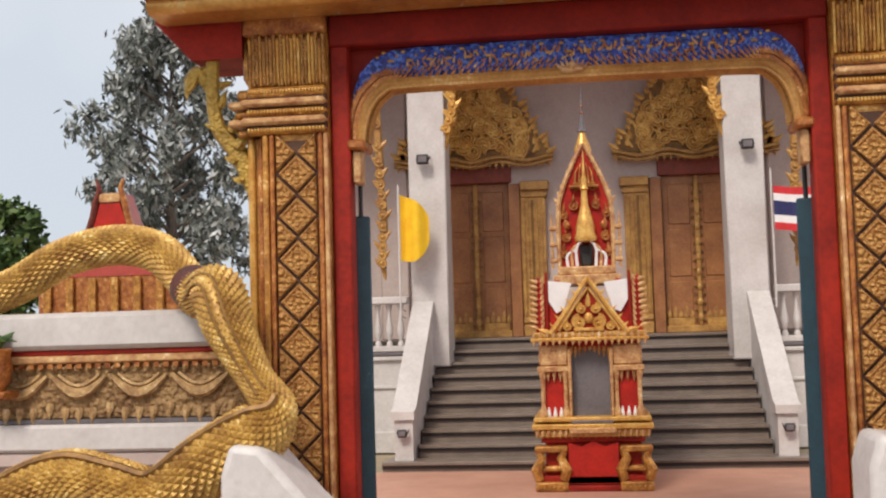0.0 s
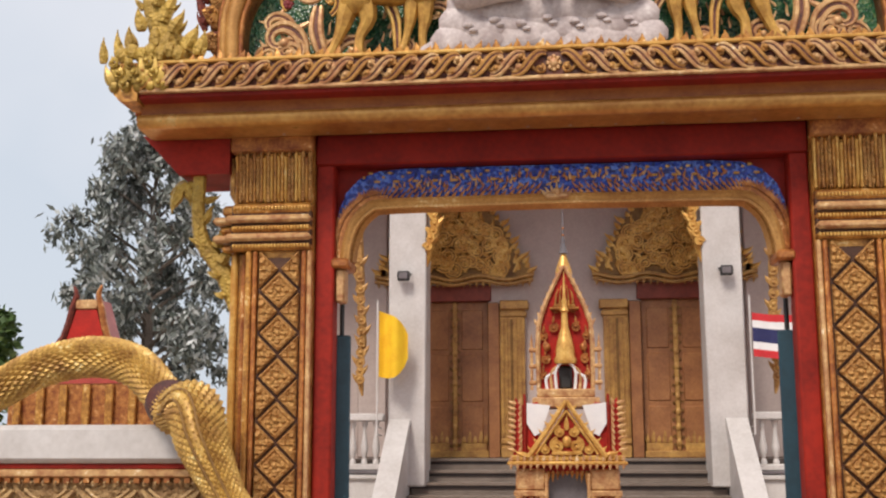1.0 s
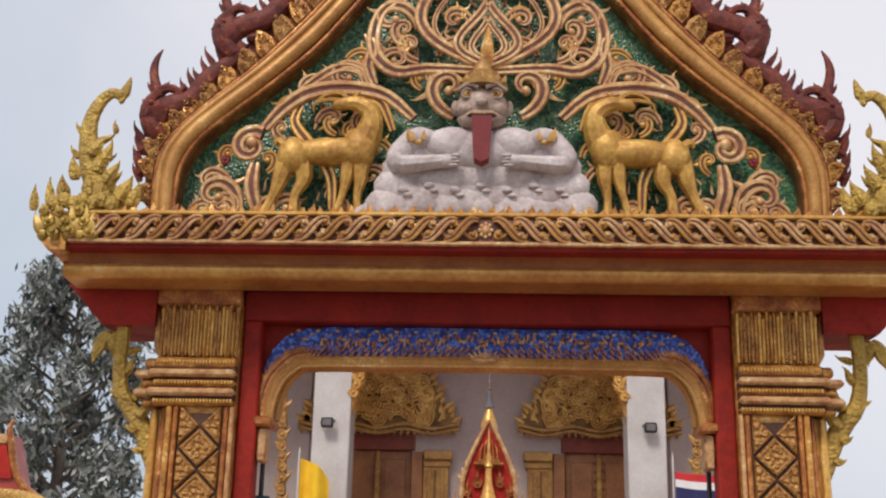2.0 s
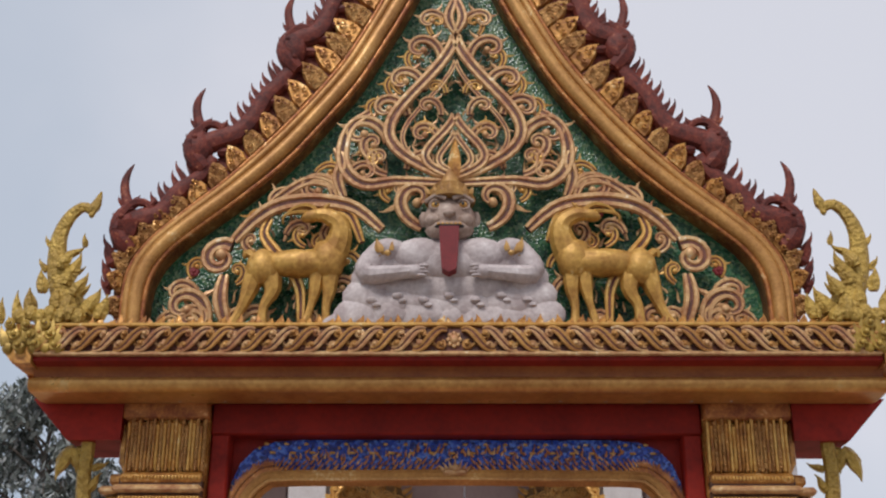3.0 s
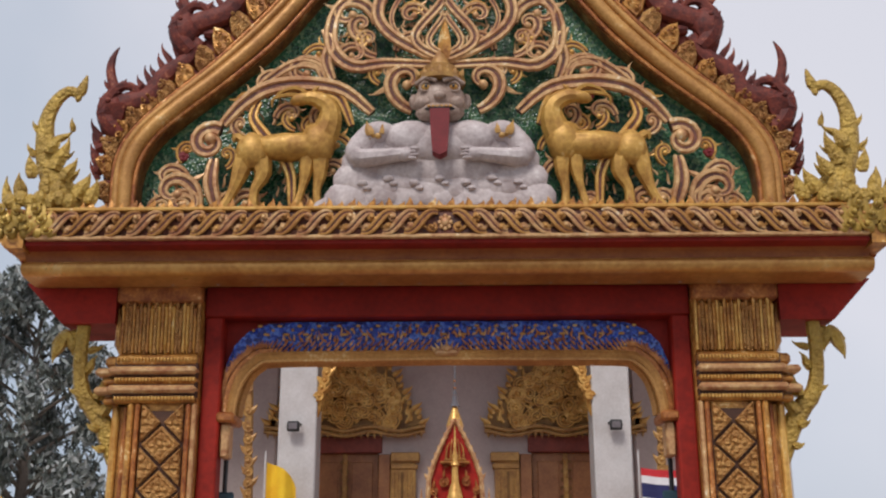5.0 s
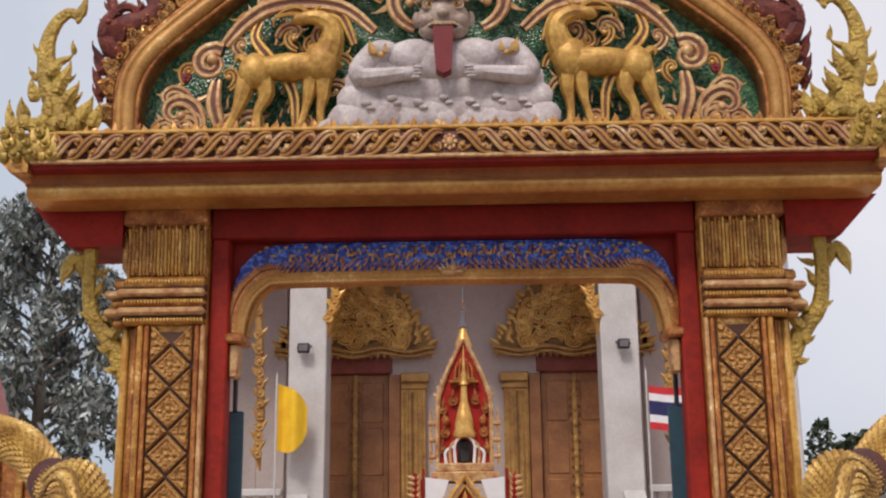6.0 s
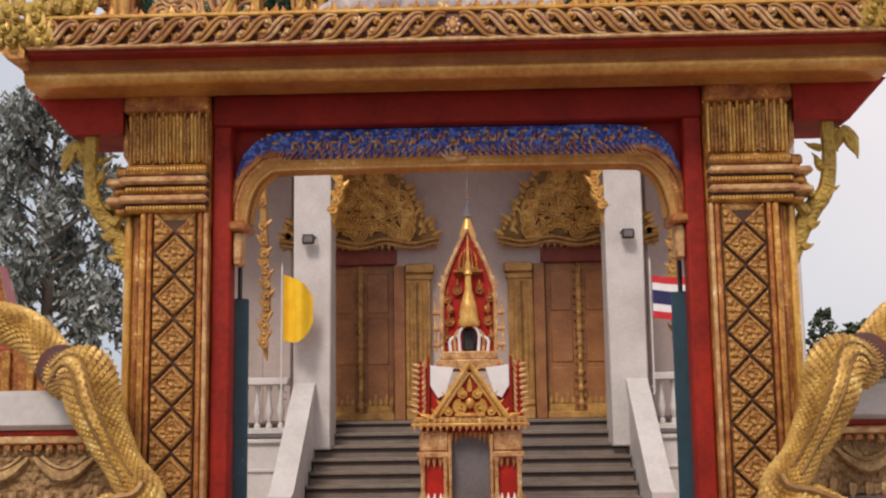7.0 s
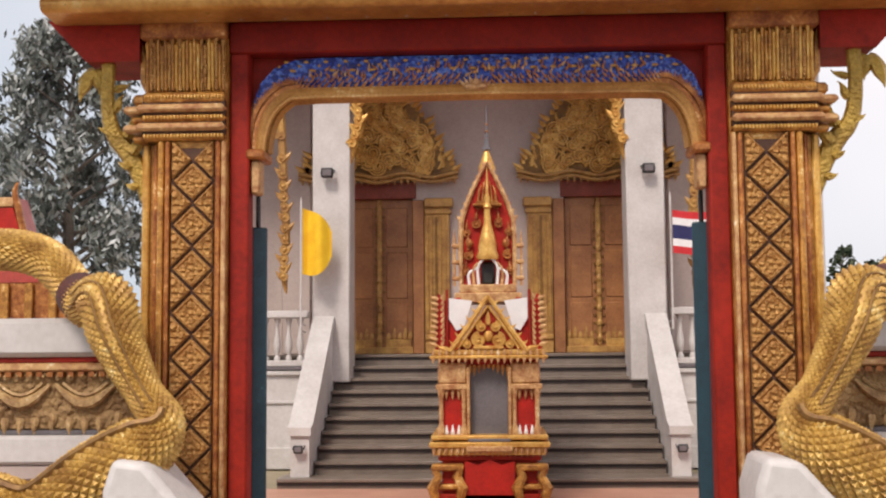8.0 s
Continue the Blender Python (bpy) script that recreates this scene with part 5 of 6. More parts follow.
    s.tube(path, [0.01, 0.03, 0.045, 0.05, 0.04, 0.05, 0.06, 0.05, 0.06, 0.065, 0.05, 0.06, 0.065, 0.06, 0.06, 0.06, 0.06, 0.06], 7)
    for i in range(14):
        flame(s, path[i + 2].x, path[i + 2].z, 9.43, math.pi / 2 + (1 if i % 2 else -1) * 0.5, 0.2, 0.05, 0.7 * (-1 if i % 2 else 1))
        scroll(s, path[i + 2].x, path[i + 2].z + 0.05, 9.41, 0.06, i, 1.2, 1, 0.022)
    if sg < 0:
        s.v = [(-a, b, c) for a, b, c in s.v]
    tagged(part("eave_bracket", s, GOLD_BROWN), "browned gilded bracket beside the white pillar", "bracket", "porch brackets")
    s = Shape()
    path = lerp_path([(1.95, 9.5, 4.3), (1.90, 9.48, 4.6), (1.82, 9.46, 4.9), (1.84, 9.46, 5.2), (1.74, 9.45, 5.5), (1.6, 9.45, 5.8)], 14)
    s.tube(path, [0.02, 0.04, 0.055, 0.065, 0.07, 0.065, 0.06, 0.06, 0.065, 0.065, 0.06, 0.06, 0.06, 0.06], 7)
    for i in range(11):
        flame(s, path[i + 2].x, path[i + 2].z, 9.42, math.pi / 2 + (1 if i % 2 else -1) * 0.6, 0.2, 0.05, 0.7 * (-1 if i % 2 else 1))
        scroll(s, path[i + 2].x, path[i + 2].z + 0.05, 9.40, 0.06, i, 1.2, 1, 0.022)
    if sg < 0:
        s.v = [(-a, b, c) for a, b, c in s.v]
    tagged(part("eave_bracket", s, GOLD_PALE), "bright gilded bracket at the top of the white pillar", "bracket", "pillar brackets")
    # side pilaster of the hall
    s = Shape()
    s.box(*X(2.75, 3.2), 10.9, 11.018, 1.575, 5.918, 0.02)
    tagged(part("pilaster", s, PLASTER), "grey-brown plaster pilaster on the hall wall", "pilaster", kind="structure")
    s = Shape()
    s.box(*X(4.3, 4.7), 9.5, 9.95, 1.3, 5.92, 0.02)
    tagged(part("corner_pillar", s, WHITE), "white corner pillar of the porch", "pillar", kind="structure")

# hall front with two door openings
s = Shape()
D0, D1, DZ = 1.17, 2.22, 4.20
for a, b, z0, z1 in ((-4.6, -D1, 0, 6.29), (-D0, D0, 0, 6.29), (D1, 4.6, 0, 6.29), (-D1, -D0, DZ, 6.29), (D0, D1, DZ, 6.29), (-D1, -D0, 0, 1.575), (D0, D1, 0, 1.575)):
    s.box(a, b, 11.02, 11.3, z0, z1)
hall = tagged(part("wall_north", s, PLASTER), "pinkish grey plaster front wall of the hall", "wall", kind="structure")
# ceiling out of view, added low to keep the porch dim
s = Shape()
s.box(-4.9, 4.9, 9.1, 11.02, 5.92, 6.3)
tagged(part("ceiling", s, RED_DARK), "unseen dark red ceiling that shades the porch", "ceiling", kind="structure")
s = Shape()
s.box(-4.6, 4.6, 15.8, 15.98, 0, 6.29)
s.box(-4.6, -4.4, 11.3, 15.8, 0, 6.29)
s.box(4.4, 4.6, 11.3, 15.8, 0, 6.29)
tagged(part("wall_back", s, PLASTER), "plain plaster walls of the hall", "wall", kind="structure")
# roof out of view, added over the hall for its shade
s = Shape()
s.prism([(-5.2, 6.3), (5.2, 6.3), (3.0, 8.0), (0, 11.0), (-3.0, 8.0)], 8.6, 16)
tagged(part("shading_roof", s, ROOF_RED), "unseen steep red roof that shades the porch", "roof", kind="structure")

for sg, nm in ((-1, "door_1"), (1, "door_2")):
    X = lambda a, b: (sg * a, sg * b)
    dr = tagged(new(nm), "closed double door of carved brown wood", "door", kind="structure")
    c = 1.695
    for k in (-1, 1):
        x0, x1 = c + k * 0.012, c + k * 0.515
        s = Shape()
        s.box(sg * x0, sg * x1, 11.08, 11.15, 1.66, 3.98, 0.008)
        lf = part("leaf", s, WOOD, dr)
        for z0, z1 in ((1.80, 2.35), (2.43, 3.15), (3.23, 3.85)):
            s = Shape()
            s.box(sg * (x0 + k * 0.09), sg * (x1 - k * 0.08), 11.062, 11.09, z0, z1, 0.012)
            pn = part("panel", s, WOOD, lf)
        s = Shape()
        s.box(sg * (x0 + k * 0.08), sg * (x1 - k * 0.02), 11.058, 11.09, 1.665, 1.80, 0.012)
        for q in range(5):
            flame(s, sg * (x0 + k * (0.12 + q * 0.085)), 1.80, 11.07, math.pi / 2, 0.14 + 0.10 * (q % 2), 0.04, 0.2)
        part("gilt_foot", s, GOLD_BROWN, lf, "gilded leaf pattern at the door's foot")
        s = Shape()
        for z in [1.76 + i * 0.13 for i in range(17)]:
            scroll(s, sg * (x0 + k * 0.045), z, 11.07, 0.03, z * 5, 1.1, k, 0.008)
        part("carved_edge", s, GOLD_DARK, lf, "carved gilt edge strip")
    s = Shape()
    s.box(sg * (c - 0.035), sg * (c + 0.035), 11.045, 11.09, 1.68, 3.98, 0.012)
    for i in range(10):
        s.ball((sg * c, 11.045, 1.8 + i * 0.23), (0.04, 0.02, 0.06), 8, 5)
    part("meeting_stile", s, GOLD_BROWN, dr, "beaded gilt meeting stile")
    s = Shape()
    s.box(*X(D0, D1), 11.0, 11.12, 1.575, 1.68, 0.01)
    part("threshold", s, GOLD_BROWN, dr, "gilded threshold board")
    s = Shape()
    s.box(*X(D0 - 0.05, D1 + 0.1), 10.98, 11.12, 3.98, 4.24, 0.012)
    part("lintel", s, DOOR_RED, dr, "dull red door lintel")
    # pilaster of the door case, in steps
    for a, b, o, m in ((0.99, 1.17, 0.08, WOOD), (0.60, 0.98, 0.12, GOLD_BROWN)):
        s = Shape()
        s.box(*X(a, b), 11.02 - o, 11.1, 1.575, 3.95, 0.012)
        pc = part("door_case", s, m, dr)
        if m is GOLD_BROWN:
            for z0, z1, q in ((1.575, 1.75, 0.05), (1.78, 1.86, 0.03), (3.72, 3.80, 0.03), (3.83, 3.97, 0.06)):
                s = Shape()
                s.box(sg * (a - q), sg * (b + 0.0), 10.90 - q, 11.05, z0, z1, 0.015)
                part("moulding", s, GOLD_BROWN, pc)
            for x in (0.665, 0.735, 0.805, 0.875, 0.935):
                s = Shape()
                s.tube([(sg * x, 10.895, 1.90), (sg * x, 10.885, 2.6), (sg * x, 10.895, 3.68)], 0.019, 6)
                part("flute", s, GOLD_BROWN if x != 0.805 else GOLD_DARK, pc)
    # crown over the door
    s = Shape()
    half = [(1.20, 4.26), (1.16, 4.50), (0.98, 4.75), (0.84, 5.05), (0.62, 5.35), (0.40, 5.55), (0.2, 5.75), (0.0, 5.86)]
    hp = [(p.x, p.z) for p in lerp_path([(a, 0, b) for a, b in half], 24)]
    s.prism([(c + x, z) for x, z in hp] + [(c - x, z) for x, z in reversed(hp[:-1])], 10.90, 11.05)
    if sg < 0:
        s.v = [(-a, b, d) for a, b, d in s.v]
    pd = part("pediment", s, GOLD_DARK, dr, "gilded crown-shaped door pediment with leaf relief")
    s = Shape()
    rng = random.Random(11)
    for i in range(330):
        z = 4.42 + 1.25 * rng.random() ** 1.2
        w = max(0.05, 1.08 - (z - 4.42) * 0.72)
        x = c + rng.uniform(-w, w)
        if rng.random() < 0.22:
            scroll(s, x, z, 10.87, rng.uniform(0.07, 0.14), rng.uniform(0, 6), 1.4, rng.choice((-1, 1)), 0.026)
        else:
            flame(s, x, z, 10.88, math.pi / 2 + rng.uniform(-0.8, 0.8), rng.uniform(0.14, 0.26), rng.uniform(0.022, 0.04), rng.choice((-0.9, 0.9)))
    for i, (x, z) in enumerate(hp[:-2]):
        for k in (-1, 1):
            flame(s, c + k * (x - 0.03), z, 10.89, math.pi / 2 - k * (0.2 + 0.5 * (i % 3) / 2), 0.10 + 0.05 * (i % 3), 0.045, 0.8 * k)
    if sg < 0:
        s.v = [(-a, b, d) for a, b, d in s.v]
    part("leaf_relief", s, (GOLD_PALE, GOLD_DARK), pd, "dense gilded leaf relief")
    s = Shape()
    wav = [(c - 1.24 + 2.48 * i / 30, 10.86, 4.33 + 0.035 * math.cos(i / 30 * math.pi * 6)) for i in range(31)]
    s.tube(wav, 0.035, 6)
    s.tube([(x, y, z - 0.075) for x, y, z in wav], 0.028, 6)
    for i in range(24):
        flame(s, c - 1.18 + i * 0.1026, 4.27, 10.86, -math.pi / 2, 0.09, 0.024, 0.2)
    if sg < 0:
        s.v = [(-a, b, d) for a, b, d in s.v]
    part("wave_moulding", s, GOLD_BROWN, pd, "waved gilded base moulding")


# ---- flags ----
def cloth(s, x0, x1, z0, z1, y, amp, n=14):
    b = len(s.v)
    for i in range(n):
        u = i / (n - 1)
        for z in (z0, z1):
            for d in (0, 0.006):
                s.v.append((x0 + (x1 - x0) * u, y + d + amp * math.sin(u * 6.5 + z * 1.5), z - 0.05 * u))
    for i in range(n - 1):
        q = b + i * 4
        for e in ((0, 4, 6, 2), (1, 3, 7, 5), (2, 6, 7, 3), (0, 1, 5, 4)):
            s.face(*(q + k for k in e))


for sg in (-1, 1):
    fg = thing("flag", "yellow cloth flag on a white pole" if sg < 0 else "red, white and navy striped flag on a pole", "flag", at=(sg * (2.58 if sg < 0 else 2.50), 9.05, 0))
    s = Shape()
    s.tube([(0, 0.0, 1.9), (0, 0, 3.72), (0, 0, 3.78)], [0.014, 0.014, 0.003], 8)
    s.tube([(0, 0.0, 2.02), (0, 0.4, 2.0)], 0.012, 6)
    s.tube([(0, 0.0, 1.92), (0, 0.4, 1.9)], 0.012, 6)
    part("pole", s, WHITE, fg)
    if sg < 0:
        s = Shape()
        b = len(s.v)
        n = 16
        for i in range(n):
            u = i / (n - 1)
            hi, lo = 3.62 - 0.14 * u - 0.20 * u ** 5, 2.70 - 0.08 * u + 0.34 * u ** 4
            for z in (lo, hi):
                for d in (0, 0.006):
                    s.v.append((0.02 + 0.40 * u, d + 0.06 * math.sin(u * 8), z))
        for i in range(n - 1):
            q = b + i * 4
            for e in ((0, 4, 6, 2), (1, 3, 7, 5), (2, 6, 7, 3), (0, 1, 5, 4)):
                s.face(*(q + k for k in e))
        part("cloth", s, YELLOW, fg)
    else:
        for z0, z1, m in ((3.42, 3.52, CLOTH_R), (3.32, 3.42, CLOTH_W), (3.13, 3.32, CLOTH_B), (3.03, 3.13, CLOTH_W), (2.93, 3.03, CLOTH_R)):
            s = Shape()
            cloth(s, 0.02, 0.62, z0, z1, 0, 0.05)
            part("stripe", s, m, fg)


# ---- shrine in the court ----
shrine = thing("spirit_shrine", "small red and gold tiered shrine with a pointed spire", "shrine", at=(0.02, 6.1, 0))


def sq(s, w, z0, z1, d=None, c=0.012):
    d = d or w
    s.box(-w, w, -d, d, z0, z1, c)


s = Shape()
sq(s, 0.60, 0.0, 0.06)
sq(s, 0.56, 0.06, 0.16)
sq(s, 0.50, 0.16, 0.50)
sq(s, 0.54, 0.50, 0.56)
base = part("base", s, RED, shrine, "red stepped base")
for x in (-0.44, 0.44):
    s = Shape()
    s.box(x - 0.17, x + 0.17, -0.62, -0.40, 0.0, 0.10, 0.015)
    s.tube([(x - 0.13, -0.56, 0.12), (x - 0.16, -0.58, 0.22), (x - 0.10, -0.55, 0.34), (x - 0.14, -0.56, 0.44)], [0.05, 0.06, 0.05, 0.04], 7)
    s.tube([(x + 0.13, -0.56, 0.12), (x + 0.16, -0.58, 0.22), (x + 0.10, -0.55, 0.34), (x + 0.14, -0.56, 0.44)], [0.05, 0.06, 0.05, 0.04], 7)
    s.box(x - 0.17, x + 0.17, -0.60, -0.45, 0.40, 0.47, 0.015)
    s.box(x - 0.15, x + 0.15, -0.56, -0.45, 0.20, 0.26, 0.015)
    for i in range(6):
        scroll(s, x - 0.13 + i * 0.052, 0.05, -0.63, 0.02, i, 1.0, 1, 0.008)
    part("lion_foot", s, GOLD, base, "gilded scrolled foot")
s = Shape()
s.prism([(-0.26, 0.08), (0.26, 0.08), (0.26, 0.50), (0.12, 0.46), (0, 0.52), (-0.12, 0.46), (-0.26, 0.50)], -0.56, -0.48)
part("front_panel", s, RED_BRIGHT, base, "bright red front panel")
s = Shape()
sq(s, 0.63, 0.64, 0.70)
sq(s, 0.58, 0.56, 0.64)
sq(s, 0.61, 0.72, 0.77)
led = part("ledge", s, GOLD_PALE, shrine)
s = Shape()
for i in range(20):
    flame(s, -0.58 + i * 0.061, 0.64, -0.60, -math.pi / 2, 0.09, 0.022, 0.2)
s.box(-0.24, 0.24, -0.66, -0.60, 0.60, 0.66, 0.01)
part("leaf_fringe", s, GOLD_PINK, led)
s = Shape()
s.box(-0.22, 0.22, -0.62, -0.57, 0.70, 0.735, 0.008)
part("ledge_plate", s, GREY_DARK, led)
# chamber with an opening in the front
s = Shape()
for a, b in ((-0.53, -0.22), (0.22, 0.53)):
    s.box(a, b, -0.46, 0.50, 0.77, 1.56)
s.box(-0.22, 0.22, 0.40, 0.5, 0.77, 1.56)
s.box(-0.22, 0.22, -0.44, 0.5, 1.47, 1.56)
cham = part("chamber", s, RED_BRIGHT, shrine, "red chamber with an open front")
# the panel's grey stands for what the glass reflects
s = Shape()
s.box(-0.20, 0.20, -0.41, -0.39, 0.77, 1.47)
part("glass_panel", s, GLASS_GREY, cham, "glass front with its reflection put into the grey colour")
for x in (-0.505, -0.265, 0.265, 0.505):
    s = Shape()
    s.lathe([(0.04, 0.77), (0.045, 0.82), (0.022, 0.88), (0.024, 1.15), (0.04, 1.22), (0.042, 1.28)], x, -0.50, 8)
    part("colonnette", s, GOLD_PINK, cham)
for x in (-0.45, -0.385, -0.32, 0.32, 0.385, 0.45):
    s = Shape()
    s.tube([(x, -0.475, 0.77), (x, -0.49, 0.80), (x, -0.48, 0.87)], [0.024, 0.022, 0.004], 7)
    part("petal_foot", s, CLOTH_W, cham, "white painted petal")
    s = Shape()
    s.tube([(x, -0.475, 1.25), (x, -0.49, 1.21), (x, -0.48, 1.13)], [0.026, 0.022, 0.004], 7)
    part("petal_head", s, GOLD_PINK, cham)
for sg in (-1, 1):
    s = Shape()
    s.box(sg * 0.22, sg * 0.56, -0.54, -0.42, 1.24, 1.30, 0.01)
    s.box(sg * 0.23, sg * 0.54, -0.53, -0.42, 1.30, 1.52, 0.02)
    part("corner_block", s, GOLD_PINK, cham)
    s = Shape()
    s.box(sg * 0.20, sg * 0.235, -0.55, -0.45, 0.77, 1.48, 0.01)
    part("jamb", s, GOLD_PINK, cham, "pale gilded jamb")
s = Shape()
for i in range(9):
    x = -0.2 + i * 0.05
    flame(s, x, 1.50, -0.50, -math.pi / 2, 0.05 + 0.09 * abs(x) / 0.2, 0.022, 0.2)
part("valance", s, GOLD, cham)
# cornice and roofs
s = Shape()
sq(s, 0.62, 1.56, 1.60)
sq(s, 0.58, 1.60, 1.66)
corn = part("cornice", s, GOLD_PALE, shrine)
s = Shape()
for i in range(18):
    flame(s, -0.58 + i * 0.068, 1.58, -0.61, -math.pi / 2, 0.07, 0.02, 0.2)
    flame(s, -0.58 + i * 0.068, 1.60, -0.60, math.pi / 2, 0.07, 0.02, 0.2)
part("leaf_fringe", s, GOLD_PINK, corn)
for sg in (-1, 1):
    s = Shape()
    s.prism([(sg * 0.30, 1.66), (sg * 0.57, 1.66), (sg * 0.54, 2.27), (sg * 0.50, 2.18), (sg * 0.30, 2.22)], -0.36, 0.40)
    rf = part("wing_roof", s, RED_BRIGHT, shrine, "red side roof wing")
    s = Shape()
    s.prism([(sg * 0.17, 2.18), (sg * 0.42, 2.21), (sg * 0.42, 1.99), (sg * 0.34, 1.86), (sg * 0.26, 1.90)], -0.40, -0.365)
    part("mirror_panel", s, CLOTH_W, rf, "white pointed panel")
    s = Shape()
    for i in range(9):
        flame(s, sg * (0.535 + 0.012 * (8 - i) / 8), 1.70 + i * 0.062, -0.38, math.pi / 2 - sg * 0.9, 0.10, 0.022, 0.9 * sg)
        flame(s, sg * (0.50), 1.70 + i * 0.062, -0.42, math.pi / 2 + sg * 0.6, 0.08, 0.018, 0.6 * sg)
    part("flame_edge", s, GOLD_PINK, rf)
    s = Shape()
    s.tube([(sg * 0.44, -0.40, 1.66), (sg * 0.44, -0.40, 2.3)], 0.016, 6)
    part("edge_bar", s, RED, rf)
s = Shape()
s.prism([(-0.34, 1.66), (0.34, 1.66), (0.0, 2.16)], -0.56, 0.1)
gb = part("gable", s, RED, shrine, "red front gable with gilded carving")
s = Shape()
for sg in (-1, 1):
    s.tube([(sg * 0.40, -0.58, 1.64), (sg * 0.20, -0.58, 1.92), (0, -0.58, 2.22)], [0.032, 0.03, 0.026], 7)
    s.tube([(sg * 0.32, -0.585, 1.67), (sg * 0.16, -0.585, 1.90), (0, -0.585, 2.12)], 0.014, 6)
    flame(s, sg * 0.40, 1.64, -0.58, math.pi / 2 - sg * 0.9, 0.16, 0.035, 0.9 * sg)
    for i in range(6):
        flame(s, sg * (0.36 - i * 0.06), 1.70 + i * 0.085, -0.58, math.pi / 2 - sg * 0.6, 0.08, 0.018, 0.6 * sg)
part("barge", s, GOLD_PALE, gb, "pale gilded gable edge")
s = Shape()
for sg in (-1, 1):
    scroll(s, sg * 0.10, 1.76, -0.57, 0.07, 1.5, 1.5, -sg, 0.016)
    scroll(s, sg * 0.07, 1.90, -0.57, 0.05, 1.5, 1.4, -sg, 0.014)
s.ball((0, -0.57, 1.80), (0.05, 0.03, 0.06))
s.box(-0.16, 0.16, -0.60, -0.55, 1.66, 1.70, 0.01)
for sg in (-1, 1):
    scroll(s, sg * 0.22, 1.72, -0.57, 0.045, 1.5, 1.4, -sg, 0.014)
flame(s, 0, 1.92, -0.57, math.pi / 2, 0.16, 0.03, 0)
part("gable_carving", s, GOLD_PALE, gb)
# upper niche with a pointed red back
s = Shape()
sq(s, 0.36, 2.16, 2.27, 0.34)
sq(s, 0.31, 2.27, 2.36, 0.30)
up_base = part("upper_base", s, GOLD_PINK, shrine)
NICHE = [(0.295, 2.36), (0.30, 2.85), (0.285, 3.10), (0.20, 3.34), (0.10, 3.56), (0.0, 3.74)]
s = Shape()
s.prism(NICHE + [(-x, z) for x, z in reversed(NICHE[:-1])], 0.0, 0.30)
nb = part("niche_back", s, RED_BRIGHT, shrine, "bright red pointed back panel")
s = Shape()
for sg in (-1, 1):
    s.tube([(sg * x, -0.02, z) for x, z in NICHE], [0.026, 0.03, 0.03, 0.026, 0.022, 0.018], 7)
    for i in range(9):
        u = i / 8
        x, z = 0.30 - 0.28 * u, 3.08 + 0.60 * u
        flame(s, sg * x, z, -0.02, math.pi / 2 - sg * 0.3, 0.08, 0.022, 0.7 * sg)
    for z in (2.42, 2.6, 2.78):
        s.box(sg * 0.32, sg * 0.40, -0.05, 0.05, z, z + 0.045, 0.01)
    s.tube([(sg * 0.37, -0.02, 2.36), (sg * 0.37, -0.02, 2.86), (sg * 0.37, -0.02, 2.98)], [0.018, 0.018, 0.003], 7)
part("niche_edge", s, GOLD_PINK, nb, "gilded flame edge")
s = Shape()
s.box(-0.16, 0.16, -0.09, 0.0, 3.24, 3.27, 0.008)
s.box(-0.12, 0.12, -0.07, 0.0, 3.27, 3.30, 0.008)
for k in range(-2, 3):
    s.tube([(0.050 * k, -0.05, 3.29), (0.044 * k, -0.04, 3.42), (0.03 * k, -0.03, 3.56 - 0.04 * abs(k))], [0.013, 0.010, 0.004], 6)
part("inner_tier", s, GOLD, nb, "small gilded tier under the spire")
for sg in (-1, 1):
    for x, z, r in ((0.13, 3.05, 0.05), (0.22, 2.70, 0.05), (0.24, 2.95, 0.04), (0.10, 3.25, 0.04), (0.25, 2.52, 0.04)):
        s = Shape()
        scroll(s, sg * x, z, -0.02, r, 1.0, 1.3, sg, 0.013)
        flame(s, sg * x, z + r, -0.02, math.pi / 2 + sg * 0.3, 0.10, 0.016, 0.5 * sg)
        part("leaf_relief", s, GOLD_RED, nb)
s = Shape()
s.lathe([(0.115, 2.64), (0.125, 2.68), (0.10, 2.74), (0.105, 2.79), (0.085, 2.88), (0.06, 2.98), (0.042, 3.04), (0.032, 3.2), (0.05, 3.22), (0.025, 3.27), (0.035, 3.32), (0.018, 3.38), (0.012, 3.52), (0.003, 3.66)], 0, -0.12, 12)
part("inner_stupa", s, GOLD_PALE, nb, "slim gilded stupa")
for sg in (-1, 1):
    s = Shape()
    flame(s, sg * 0.21, 2.82, -0.05, math.pi / 2, 0.09, 0.035, 0.3 * sg)
    s.ball((sg * 0.20, -0.04, 2.83), (0.04, 0.03, 0.05), 8, 6)
    part("rosette", s, GOLD_RED, nb)
    for x, h in ((0.10, 0.28), (0.15, 0.24), (0.20, 0.17)):
        s = Shape()
        s.tube(lerp_path([(sg * x, -0.16, 2.36), (sg * (x + 0.01), -0.17, 2.36 + h * 0.7), (sg * (x - 0.05), -0.17, 2.36 + h), (sg * (x - 0.09), -0.17, 2.38 + h)], 8), [0.018, 0.017, 0.016, 0.016, 0.015, 0.013, 0.012, 0.008], 6)
        part("white_arch", s, CLOTH_W if x != 0.15 else GOLD_PINK, nb, "pale arched bar")
# solid block whose black colour plays the shade inside a hollow
s = Shape()
s.box(-0.075, 0.075, -0.10, -0.02, 2.36, 2.62, 0.03)
part("hollow_shade", s, BLACK, nb, "black block painted as the shade of a hollow under the stupa")
s = Shape()
